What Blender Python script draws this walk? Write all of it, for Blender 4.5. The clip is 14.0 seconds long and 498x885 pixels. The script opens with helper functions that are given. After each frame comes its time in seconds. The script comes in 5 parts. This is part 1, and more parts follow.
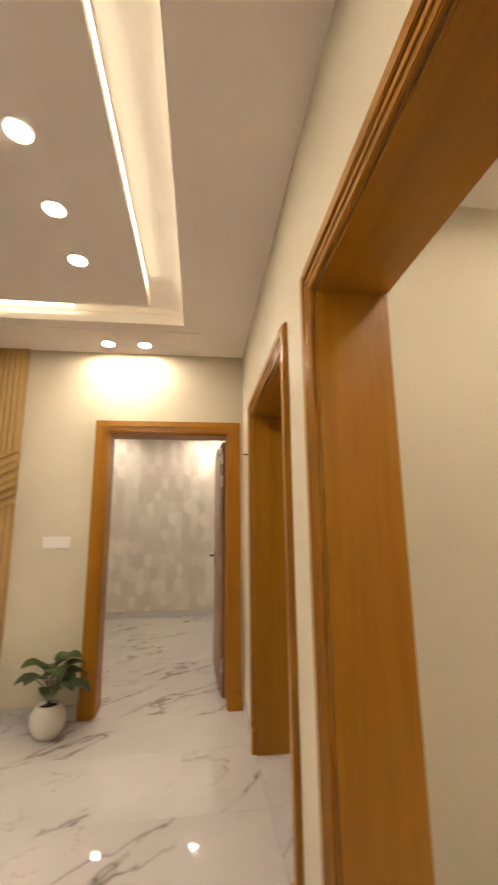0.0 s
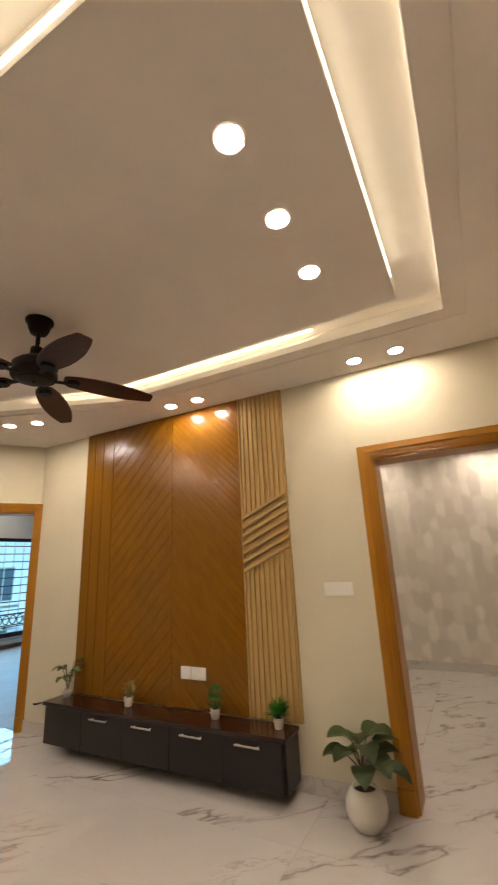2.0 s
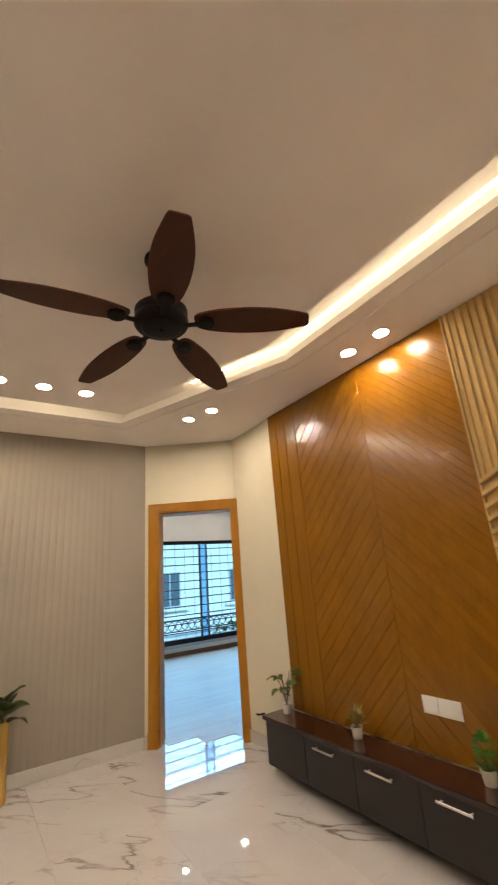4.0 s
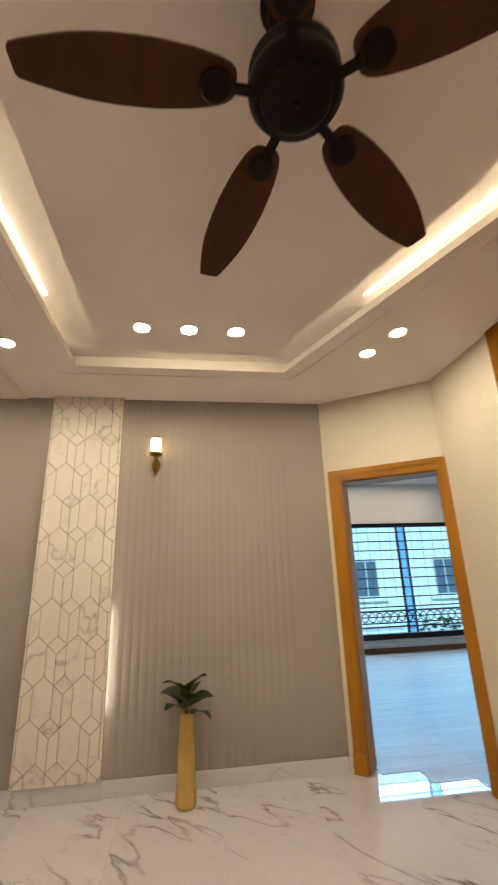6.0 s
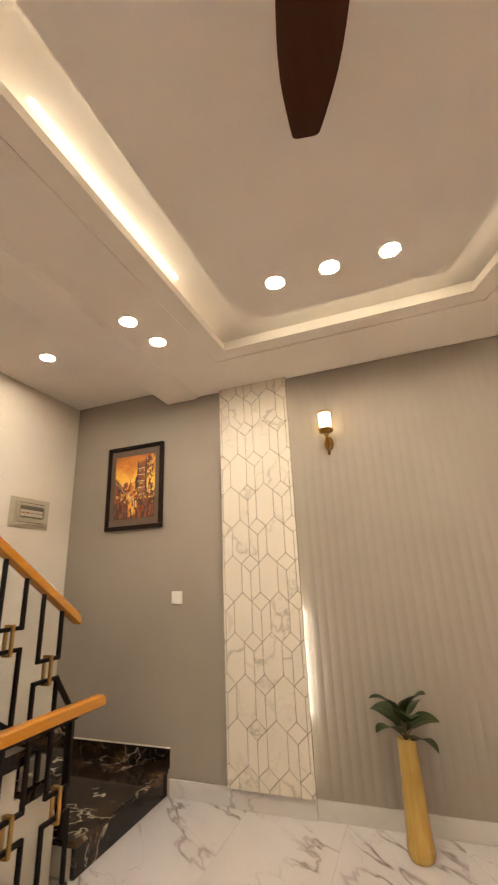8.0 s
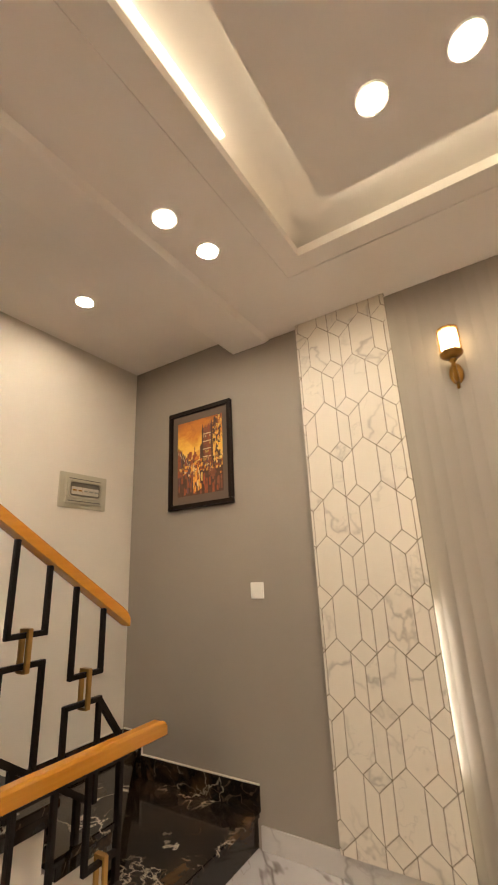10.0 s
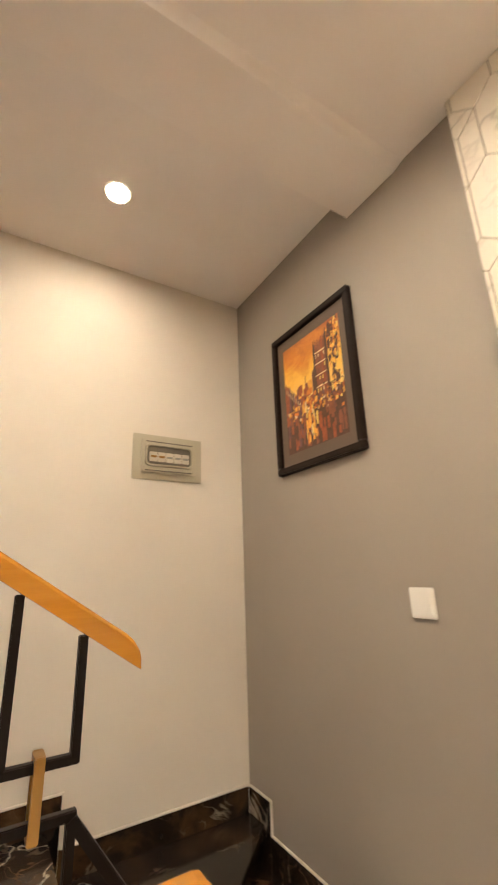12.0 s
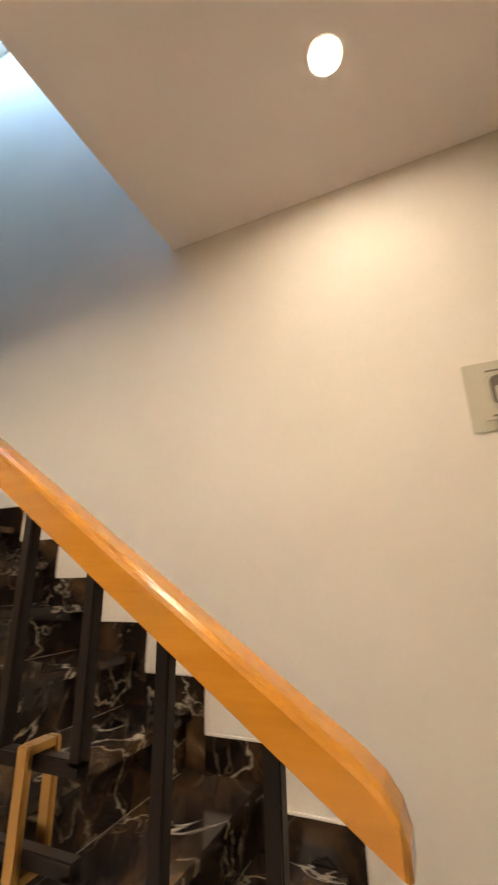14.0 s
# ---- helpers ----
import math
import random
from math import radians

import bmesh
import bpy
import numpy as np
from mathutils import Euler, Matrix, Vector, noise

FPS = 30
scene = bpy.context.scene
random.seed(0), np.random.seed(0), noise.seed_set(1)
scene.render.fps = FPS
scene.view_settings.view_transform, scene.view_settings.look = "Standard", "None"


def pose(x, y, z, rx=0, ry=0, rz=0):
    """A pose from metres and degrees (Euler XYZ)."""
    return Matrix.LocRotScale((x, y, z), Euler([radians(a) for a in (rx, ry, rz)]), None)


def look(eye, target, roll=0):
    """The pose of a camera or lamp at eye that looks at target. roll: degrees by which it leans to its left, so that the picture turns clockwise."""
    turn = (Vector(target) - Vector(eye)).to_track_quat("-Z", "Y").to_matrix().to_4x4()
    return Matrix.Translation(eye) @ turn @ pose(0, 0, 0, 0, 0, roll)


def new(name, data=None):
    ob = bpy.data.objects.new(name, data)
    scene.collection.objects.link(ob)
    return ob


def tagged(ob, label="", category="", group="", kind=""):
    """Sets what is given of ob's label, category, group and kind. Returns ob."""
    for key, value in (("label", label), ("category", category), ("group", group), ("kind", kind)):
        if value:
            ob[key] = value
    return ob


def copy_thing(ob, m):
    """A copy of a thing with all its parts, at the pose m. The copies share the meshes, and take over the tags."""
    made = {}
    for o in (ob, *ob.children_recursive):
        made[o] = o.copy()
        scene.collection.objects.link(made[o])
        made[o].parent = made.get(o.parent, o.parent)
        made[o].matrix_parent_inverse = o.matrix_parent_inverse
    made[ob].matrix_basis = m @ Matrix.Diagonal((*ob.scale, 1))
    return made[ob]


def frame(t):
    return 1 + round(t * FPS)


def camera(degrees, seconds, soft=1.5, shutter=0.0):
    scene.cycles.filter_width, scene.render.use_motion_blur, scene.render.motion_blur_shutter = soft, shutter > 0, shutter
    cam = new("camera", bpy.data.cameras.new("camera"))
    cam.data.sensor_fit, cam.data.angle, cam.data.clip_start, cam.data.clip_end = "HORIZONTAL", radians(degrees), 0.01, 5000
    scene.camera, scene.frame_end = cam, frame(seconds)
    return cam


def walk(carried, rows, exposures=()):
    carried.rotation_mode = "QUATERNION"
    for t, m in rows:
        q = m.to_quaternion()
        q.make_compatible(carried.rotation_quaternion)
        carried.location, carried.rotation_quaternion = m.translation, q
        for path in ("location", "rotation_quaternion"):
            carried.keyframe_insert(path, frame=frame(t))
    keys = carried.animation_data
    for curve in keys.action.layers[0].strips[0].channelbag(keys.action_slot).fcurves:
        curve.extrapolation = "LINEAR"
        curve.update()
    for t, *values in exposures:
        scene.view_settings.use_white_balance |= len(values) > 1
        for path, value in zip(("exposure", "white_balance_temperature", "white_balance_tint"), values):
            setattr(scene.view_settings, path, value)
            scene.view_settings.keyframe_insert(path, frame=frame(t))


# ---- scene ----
cam = camera(61.9, 14.0, soft=2.0, shutter=0.4)
PATH = [
    (0, (-0.366, 0.196, 1.364), (-0.131, 2.143, 1.755), -0.6),
    (0.5, (-0.326, 0.371, 1.424), (-0.534, 2.314, 1.853), -2.5),
    (1, (-0.333, 0.432, 1.478), (-0.819, 2.312, 1.957), -2.9),
    (1.5, (-0.4, 0.519, 1.469), (-1.125, 2.312, 1.975), -2.8),
    (2, (-0.559, 0.658, 1.456), (-1.44, 2.366, 2.009), -2.8),
    (2.5, (-0.679, 0.781, 1.438), (-1.745, 2.376, 2.006), -3.2),
    (3, (-0.786, 0.981, 1.427), (-2.044, 2.423, 2.006), -4.2),
    (5.5, (-1.616, 1.7, 1.376), (-3.461, 2.176, 1.984), -2.4),
    (6, (-1.858, 1.728, 1.364), (-3.744, 2.003, 1.968), -2.0),
    (6.5, (-2.047, 1.721, 1.374), (-3.954, 1.775, 1.976), -1.7),
    (7, (-2.17, 1.758, 1.347), (-4.064, 1.578, 1.962), -2.5),
    (7.5, (-2.287, 1.84, 1.339), (-4.139, 1.414, 1.964), -2.4),
    (8, (-2.358, 1.888, 1.346), (-4.143, 1.233, 1.964), -2.5),
    (8.5, (-2.452, 1.859, 1.313), (-4.189, 1.073, 1.918), -2.4),
    (9, (-2.641, 1.763, 1.341), (-4.344, 0.901, 1.938), -2.4),
    (11.5, (-3.799, 1.225, 1.337), (-5.074, -0.201, 1.921), -2.3),
    (12, (-4.08, 1.096, 1.347), (-5.09, -0.53, 1.925), -1.9),
    (12.5, (-4.243, 0.919, 1.35), (-4.919, -0.877, 1.913), -1.4),
    (13, (-4.346, 0.733, 1.372), (-4.673, -1.157, 1.938), -0.6),
    (13.5, (-4.404, 0.599, 1.377), (-4.195, -1.301, 1.968), -1.4),
    (14, (-4.466, 0.515, 1.374), (-3.719, -1.234, 1.994), -1.3),
]
walk(cam, [(t, look(eye, target, roll)) for t, eye, target, roll in PATH], exposures=[(0, 0.08), (0.5, -0.08), (1, -0.3), (2, -0.25), (2.5, -0.15), (3, -0.08), (5.5, -0.05), (6, -0.05), (6.5, 0.15), (7, 0.24), (8, 0.28), (9, 0.12), (11.5, 0.36), (12.5, 0.58), (14, 0.43)])

SKY, DAY_WINDOW, DAY_STAIR = 0.15, 290.0, 34.0
LAMP_E, LED_E = 322.0, 4.6

# ---- world and daylight ----
sky_world = bpy.data.worlds.new("sky")
scene.world = sky_world
sky_world.use_nodes = True
wn = sky_world.node_tree
sky = wn.nodes.new("ShaderNodeTexSky")
sky.sky_type, sky.sun_disc, sky.sun_elevation, sky.sun_rotation = "NISHITA", False, radians(29), radians(108.4)
wn.nodes["Background"].inputs["Strength"].default_value = SKY
wn.links.new(sky.outputs[0], wn.nodes["Background"].inputs["Color"])
sun_data = bpy.data.lights.new("sun", "SUN")
sun_data.energy, sun_data.angle, sun_data.color = 5.0, radians(0.6), (1.0, 0.95, 0.88)
sun = new("sun", sun_data)
sun.matrix_world = look((12, -4, 7), (0, 0, 0))


def area_lamp(name, eye, target, sx, sy, energy, color):
    d = bpy.data.lights.new(name, "AREA")
    d.shape, d.size, d.size_y, d.energy, d.color = "RECTANGLE", sx, sy, energy, color
    o = new(name, d)
    o.matrix_world = look(eye, target)
    return o


# sky's light in the bedroom window and in the upper stair window
area_lamp("window_daylight", (-11.0, 5.65, 3.15), (-7.2, 5.65, 0.6), 4.4, 1.1, DAY_WINDOW, (0.45, 0.72, 1.0))
area_lamp("stair_daylight", (-1.9, -0.4, 5.88), (-1.9, -0.41, 0.0), 1.1, 0.7, DAY_STAIR, (0.34, 0.60, 1.0))

# ---- materials ----


def mat(name, color, rough=0.5, metal=0.0, emit=None, emit_color=None, spec=0.5, coat=0.0):
    m = bpy.data.materials.new(name)
    m.use_nodes = True
    b = m.node_tree.nodes["Principled BSDF"]
    b.inputs["Base Color"].default_value = (*color, 1)
    b.inputs["Roughness"].default_value = rough
    b.inputs["Metallic"].default_value = metal
    b.inputs["Specular IOR Level"].default_value = spec
    b.inputs["Coat Weight"].default_value = coat
    b.inputs["Coat Roughness"].default_value = 0.05
    if emit:
        b.inputs["Emission Color"].default_value = (*(emit_color or color), 1)
        b.inputs["Emission Strength"].default_value = emit
    return m


class Nodes:
    """Short hand for building a node tree."""

    def __init__(self, m):
        self.t, self.b = m.node_tree, m.node_tree.nodes["Principled BSDF"]

    def add(self, kind, **settings):
        n = self.t.nodes.new("ShaderNode" + kind)
        for k, v in settings.items():
            n.inputs[k].default_value = v
        return n

    def link(self, a, b):
        self.t.links.new(a, b)

    def math(self, op, a, b=None, clamp=False):
        n = self.t.nodes.new("ShaderNodeMath")
        n.operation, n.use_clamp = op, clamp
        for i, v in enumerate((a, b)):
            if v is None:
                continue
            if isinstance(v, (int, float)):
                n.inputs[i].default_value = v
            else:
                self.link(v, n.inputs[i])
        return n.outputs[0]

    def ramp(self, fac, stops):
        n = self.t.nodes.new("ShaderNodeValToRGB")
        e = n.color_ramp.elements
        while len(e) < len(stops):
            e.new(0.5)
        for el, (p, c) in zip(e, stops):
            el.position, el.color = p, (*c, 1)
        self.link(fac, n.inputs[0])
        return n.outputs[0]

    def mix(self, fac, a, b, blend="MIX"):
        n = self.t.nodes.new("ShaderNodeMix")
        n.data_type, n.blend_type = "RGBA", blend
        for sock, v in ((n.inputs[0], fac), (n.inputs[6], a), (n.inputs[7], b)):
            if isinstance(v, (int, float)):
                sock.default_value = v
            elif isinstance(v, tuple):
                sock.default_value = (*v, 1)
            else:
                self.link(v, sock)
        return n.outputs[2]

    def place(self, spread=0.0, scale=(1, 1, 1), turn=(0, 0, 0), world=True):
        """World (or object) position, shifted by each object's random number."""
        if world:
            p = self.add("NewGeometry").outputs["Position"]
        else:
            p = self.add("TexCoord").outputs["Object"]
        if spread:
            r = self.add("ObjectInfo").outputs["Random"]
            comb = self.add("CombineXYZ")
            for i, k in enumerate((1.0, 1.7, 2.3)):
                self.link(self.math("MULTIPLY", r, spread * k), comb.inputs[i])
            va = self.t.nodes.new("ShaderNodeVectorMath")
            self.link(p, va.inputs[0])
            self.link(comb.outputs[0], va.inputs[1])
            p = va.outputs[0]
        mp = self.add("Mapping")
        mp.inputs["Scale"].default_value, mp.inputs["Rotation"].default_value = scale, [radians(a) for a in turn]
        self.link(p, mp.inputs[0])
        return mp.outputs[0]

    def noise(self, where, scale, detail=4.0, rough=0.5, distort=0.0):
        n = self.add("TexNoise", Scale=scale, Detail=detail, Roughness=rough, Distortion=distort)
        self.link(where, n.inputs["Vector"])
        return n.outputs["Fac"]

    def vein(self, where, scale, width, detail=3.0, distort=0.8, level=0.5):
        """1 on the level line of a noise, 0 away from it."""
        n = self.noise(where, scale, detail, 0.55, distort)
        d = self.math("ABSOLUTE", self.math("SUBTRACT", n, level))
        return self.math("SUBTRACT", 1.0, self.math("DIVIDE", d, width, clamp=True), clamp=True)

    def bump(self, height, strength, distance=0.01):
        n = self.add("Bump", Strength=strength, Distance=distance)
        self.link(height, n.inputs["Height"])
        self.link(n.outputs[0], self.b.inputs["Normal"])


def paint(name, color, rough=0.6, grain=0.12):
    m = mat(name, color, rough, spec=0.3)
    n = Nodes(m)
    w = n.place()
    big = n.noise(w, 1.1, 3)
    fine = n.noise(w, 220, 2)
    dark, light = tuple(c * 0.93 for c in color), tuple(min(1, c * 1.05) for c in color)
    n.link(n.ramp(big, [(0.3, dark), (0.7, light)]), n.b.inputs["Base Color"])
    n.bump(fine, grain, 0.002)
    return m


def wood(name, dark, light, rough=0.3, coat=0.3, scale=1.0, turn=(0, 0, 0), along="z", spread=3.0):
    m = mat(name, light, rough, coat=coat)
    n = Nodes(m)
    sc = {"x": (0.6, 9, 9), "y": (9, 0.6, 9), "z": (9, 9, 0.6)}[along]
    w = n.place(spread, tuple(s * scale for s in sc), turn)
    broad = n.noise(w, 0.8, 4, 0.6, 0.6)
    grain = n.noise(w, 7.0, 5, 0.65, 0.3)
    mixed = n.math("ADD", n.math("MULTIPLY", broad, 0.6), n.math("MULTIPLY", grain, 0.4))
    n.link(n.ramp(mixed, [(0.32, dark), (0.68, light)]), n.b.inputs["Base Color"])
    n.bump(grain, 0.08, 0.002)
    return m


def white_marble(name, spread, tint=(0.53, 0.495, 0.478), rough=0.03, strength=1.0):
    m = mat(name, tint, rough, spec=0.5)
    n = Nodes(m)
    turned = n.place(spread, (1, 1, 1), (0, 0, -42))
    stretch = n.add("Mapping")
    stretch.inputs["Scale"].default_value = (0.60, 1.7, 1.5)
    n.link(turned, stretch.inputs[0])
    w = stretch.outputs[0]
    gate = n.noise(n.place(spread * 1.3), 1.1, 1)
    gate2 = n.math("MULTIPLY", n.math("SUBTRACT", gate, 0.41), 8.0, clamp=True)
    swell = n.math("ADD", n.math("MULTIPLY", n.noise(n.place(spread), 5.0, 3), 2.4), -0.55, clamp=True)
    core = n.vein(w, 0.95, 0.011, 5.0, 0.2)
    sharp = n.math("MULTIPLY", n.math("MULTIPLY", core, gate2), swell)
    side = n.math("MULTIPLY", n.vein(w, 1.7, 0.006, 5, 0.2, 0.57), n.math("MULTIPLY", gate2, 0.6))
    halo = n.math("MULTIPLY", n.math("POWER", n.vein(w, 0.95, 0.055, 5.0, 0.2), 2.5), n.math("MULTIPLY", gate2, 0.30))
    cloud = n.noise(w, 2.0, 5)
    base = n.ramp(cloud, [(0.3, tuple(c * 0.94 for c in tint)), (0.65, tint)])
    c1 = n.mix(n.math("MULTIPLY", halo, strength), base, (0.34, 0.29, 0.25))
    c2 = n.mix(n.math("MULTIPLY", side, strength), c1, (0.30, 0.26, 0.23))
    c3 = n.mix(n.math("MULTIPLY", sharp, strength), c2, (0.095, 0.072, 0.057))
    n.link(c3, n.b.inputs["Base Color"])
    return m


def dark_marble(name, spread=2.0):
    m = mat(name, (0.02, 0.015, 0.012), 0.10, spec=0.35)
    n = Nodes(m)
    w = n.place(spread)
    base = n.ramp(n.noise(w, 4.2, 5, 0.55, 0.5), [(0.36, (0.008, 0.006, 0.005)), (0.52, (0.020, 0.013, 0.009)), (0.64, (0.065, 0.036, 0.017)), (0.80, (0.18, 0.11, 0.058))])
    gate = n.math("MULTIPLY", n.math("SUBTRACT", n.noise(n.place(spread * 1.3), 3.2, 2), 0.45), 7.0, clamp=True)
    v1 = n.math("MULTIPLY", n.vein(w, 3.6, 0.014, 5, 0.5), gate)
    v2 = n.math("MULTIPLY", n.vein(w, 6.0, 0.012, 3, 0.8, 0.55), n.math("MULTIPLY", gate, 0.4))
    c = n.mix(v2, base, (0.22, 0.16, 0.10))
    n.link(n.mix(n.math("MULTIPLY", v1, 0.8), c, (0.46, 0.39, 0.29)), n.b.inputs["Base Color"])
    return m


CREAM = paint("cream wall paint", (0.63, 0.57, 0.435), 0.55)
CREAM_STAIR = paint("pale cream stair paint", (0.665, 0.605, 0.515), 0.6)
GREY = paint("grey wall paint", (0.312, 0.270, 0.226), 0.5)
CEIL = paint("white ceiling paint", (0.90, 0.845, 0.80), 0.75)
OAK = wood("golden varnished wood", (0.29, 0.113, 0.005), (0.41, 0.180, 0.010), 0.34, 0.10)
OAK_X = wood("golden varnished wood, grain across", (0.29, 0.113, 0.005), (0.41, 0.180, 0.010), 0.34, 0.10, along="x")
OAK_Y = wood("golden varnished wood, grain along", (0.29, 0.113, 0.005), (0.41, 0.180, 0.010), 0.34, 0.10, along="y")
for oak in (OAK, OAK_X, OAK_Y):
    oak.node_tree.nodes["Principled BSDF"].inputs["Specular IOR Level"].default_value = 0.32
PANEL = wood("glossy brown veneer", (0.176, 0.068, 0.002), (0.236, 0.098, 0.003), 0.24, 0.10, spread=0.3)
PANEL.node_tree.nodes["Principled BSDF"].inputs["Specular IOR Level"].default_value = 0.38
SLAT = wood("light tan veneer", (0.40, 0.255, 0.085), (0.52, 0.345, 0.125), 0.45, 0.15)
SLAT_BACK = wood("tan backing board", (0.38, 0.235, 0.08), (0.47, 0.30, 0.11), 0.5, 0.1)
RAILWOOD = wood("orange varnished rail wood", (0.39, 0.150, 0.012), (0.52, 0.225, 0.023), 0.20, 0.45, along="x")
CONSOLE = wood("dark laminate", (0.006, 0.004, 0.004), (0.013, 0.009, 0.008), 0.28, 0.0, along="x")
CONSOLE_TOP = wood("dark red-brown polished top", (0.020, 0.006, 0.005), (0.042, 0.014, 0.010), 0.14, 0.2, along="x")
FANWOOD = wood("dark walnut blade", (0.042, 0.013, 0.0045), (0.075, 0.024, 0.009), 0.45, 0.0, along="x")
FANWOOD.node_tree.nodes["Principled BSDF"].inputs["Specular IOR Level"].default_value = 0.15
DOORWOOD = wood("brown door veneer", (0.15, 0.06, 0.02), (0.25, 0.11, 0.04), 0.35, 0.2)
LAMINATE = wood("grey oak floor board", (0.27, 0.22, 0.18), (0.42, 0.36, 0.30), 0.36, 0.05, along="y")
FLOOR = white_marble("polished white marble tile", 40.0, strength=0.85)
FLOOR.node_tree.nodes["Principled BSDF"].inputs["Coat Weight"].default_value = 0.7
FLOOR.node_tree.nodes["Principled BSDF"].inputs["Coat Roughness"].default_value = 0.02
SKIRT = white_marble("white marble skirting", 11.0, (0.58, 0.545, 0.515), 0.15, 0.4)
WALLTILE = white_marble("cream marble wall tile", 30.0, (0.71, 0.64, 0.54), 0.45, 0.42)
BLACKSTONE = dark_marble("dark veined marble")
GROUT = mat("tile joint", (0.45, 0.42, 0.38), 0.8)
GOLDGROUT = mat("gold tile joint", (0.135, 0.088, 0.042), 0.36, 0.45)
BLACK = mat("black metal", (0.008, 0.005, 0.004), 0.42, 0.0, spec=0.2)
BRONZE = mat("dark bronze metal", (0.008, 0.0045, 0.0035), 0.5, 0.0, spec=0.12)
BRASS_DARK = mat("aged dark brass", (0.30, 0.155, 0.035), 0.32, 1.0)
BRASS = mat("brushed brass", (0.50, 0.30, 0.10), 0.28, 1.0)
STEEL = mat("satin steel", (0.62, 0.60, 0.57), 0.3, 1.0)
PLASTIC = mat("white plastic", (0.78, 0.75, 0.70), 0.35)
PLASTIC_D = mat("grey plastic gap", (0.25, 0.24, 0.22), 0.5)
BEIGEMETAL = mat("beige painted metal", (0.44, 0.40, 0.30), 0.4, 0.2)
IVORY = mat("ivory plastic", (0.50, 0.45, 0.36), 0.4)
BEIGE_SHADE = mat("beige darkened as painted shade", (0.13, 0.11, 0.085), 0.6)
CERAMIC = mat("white ceramic", (0.78, 0.74, 0.66), 0.3, coat=0.3)
SOIL = mat("dark soil", (0.035, 0.022, 0.015), 0.95)
GREYBAR = mat("grey bar", (0.10, 0.13, 0.16), 0.5, 0.3)
ALU = mat("black window frame", (0.010, 0.011, 0.014), 0.35, 0.3)
LAMP = mat("lit lamp lens", (1, 0.95, 0.85), 0.4, emit=LAMP_E, emit_color=(1.0, 0.855, 0.675))
LED = mat("warm led strip", (1, 0.9, 0.7), 0.5, emit=LED_E, emit_color=(1.0, 0.83, 0.53))
LED_BACK = mat("warm led strip behind the panel", (1, 0.9, 0.7), 0.5, emit=6.0, emit_color=(1.0, 0.90, 0.64))
LED_DIM = mat("faint led strip", (1, 0.9, 0.7), 0.5, emit=2.2, emit_color=(1.0, 0.82, 0.52))
LED_HOT = mat("bright neutral led strip", (1, 0.95, 0.85), 0.5, emit=24.0, emit_color=(1.0, 0.95, 0.84))
LED_MID = mat("fading led strip", (1, 0.9, 0.7), 0.5, emit=3.0, emit_color=(1.0, 0.84, 0.55))
LED_TOP = mat("led tape under the cove top", (1, 0.9, 0.7), 0.5, emit=7.0, emit_color=(1.0, 0.90, 0.68))
LED_EDGE = mat("soft led tape on the hung panel", (1, 0.9, 0.7), 0.5, emit=6.0, emit_color=(1.0, 0.87, 0.60))
LED_SOFT = mat("weak led tape on the hung panel", (1, 0.9, 0.7), 0.5, emit=2.6, emit_color=(1.0, 0.87, 0.60))
LED_PANEL = mat("led tape on the side of the hung panel", (1, 0.9, 0.7), 0.5, emit=3.6, emit_color=(1.0, 0.90, 0.66))
LED_WHITE = mat("neutral led strip", (1, 0.95, 0.85), 0.5, emit=LED_E * 0.9, emit_color=(1.0, 0.88, 0.66))
SHADE_GLOW = mat("glowing glass shade", (1, 0.9, 0.7), 0.3, emit=8.0, emit_color=(1.0, 0.76, 0.42))

glass = mat("blue-tinted glass", (0.36, 0.72, 1.0), 0.0)
glass.node_tree.nodes["Principled BSDF"].inputs["Transmission Weight"].default_value = 1.0
glass.node_tree.nodes["Principled BSDF"].inputs["IOR"].default_value = 1.1


sash_glass = mat("deep blue glass of two sashes", (0.10, 0.36, 0.74), 0.0)
sash_glass.node_tree.nodes["Principled BSDF"].inputs["Transmission Weight"].default_value = 1.0
sash_glass.node_tree.nodes["Principled BSDF"].inputs["IOR"].default_value = 1.1


def leafy(name, dark, light):
    m = mat(name, light, 0.5, spec=0.3)
    n = Nodes(m)
    f = n.noise(n.place(2.0), 14, 3)
    r = n.add("NewGeometry").outputs["Random Per Island"]
    f = n.math("ADD", n.math("MULTIPLY", f, 0.5), n.math("MULTIPLY", r, 0.5))
    n.link(n.ramp(f, [(0.25, dark), (0.75, light)]), n.b.inputs["Base Color"])
    return m


LEAF = leafy("dark green leaf", (0.015, 0.026, 0.006), (0.042, 0.060, 0.012))
LEAF_LIGHT = leafy("yellow-green leaf", (0.06, 0.10, 0.015), (0.16, 0.20, 0.03))
LEAF_BRIGHT = leafy("bright green grass blade", (0.025, 0.13, 0.012), (0.06, 0.28, 0.03))
LEAF_YELLOW = leafy("yellowish leaf", (0.26, 0.19, 0.04), (0.42, 0.32, 0.10))
STEM = mat("brown stem", (0.07, 0.05, 0.025), 0.7)

VASEWOOD = mat("gold glazed bamboo", (0.50, 0.32, 0.09), 0.16, 0.25, coat=0.4)
_n = Nodes(VASEWOOD)
_v = _n.place(0, (20, 20, 3), world=True)
_n.link(_n.ramp(_n.noise(_v, 1.2, 4), [(0.3, (0.44, 0.26, 0.045)), (0.7, (0.62, 0.42, 0.12))]), _n.b.inputs["Base Color"])

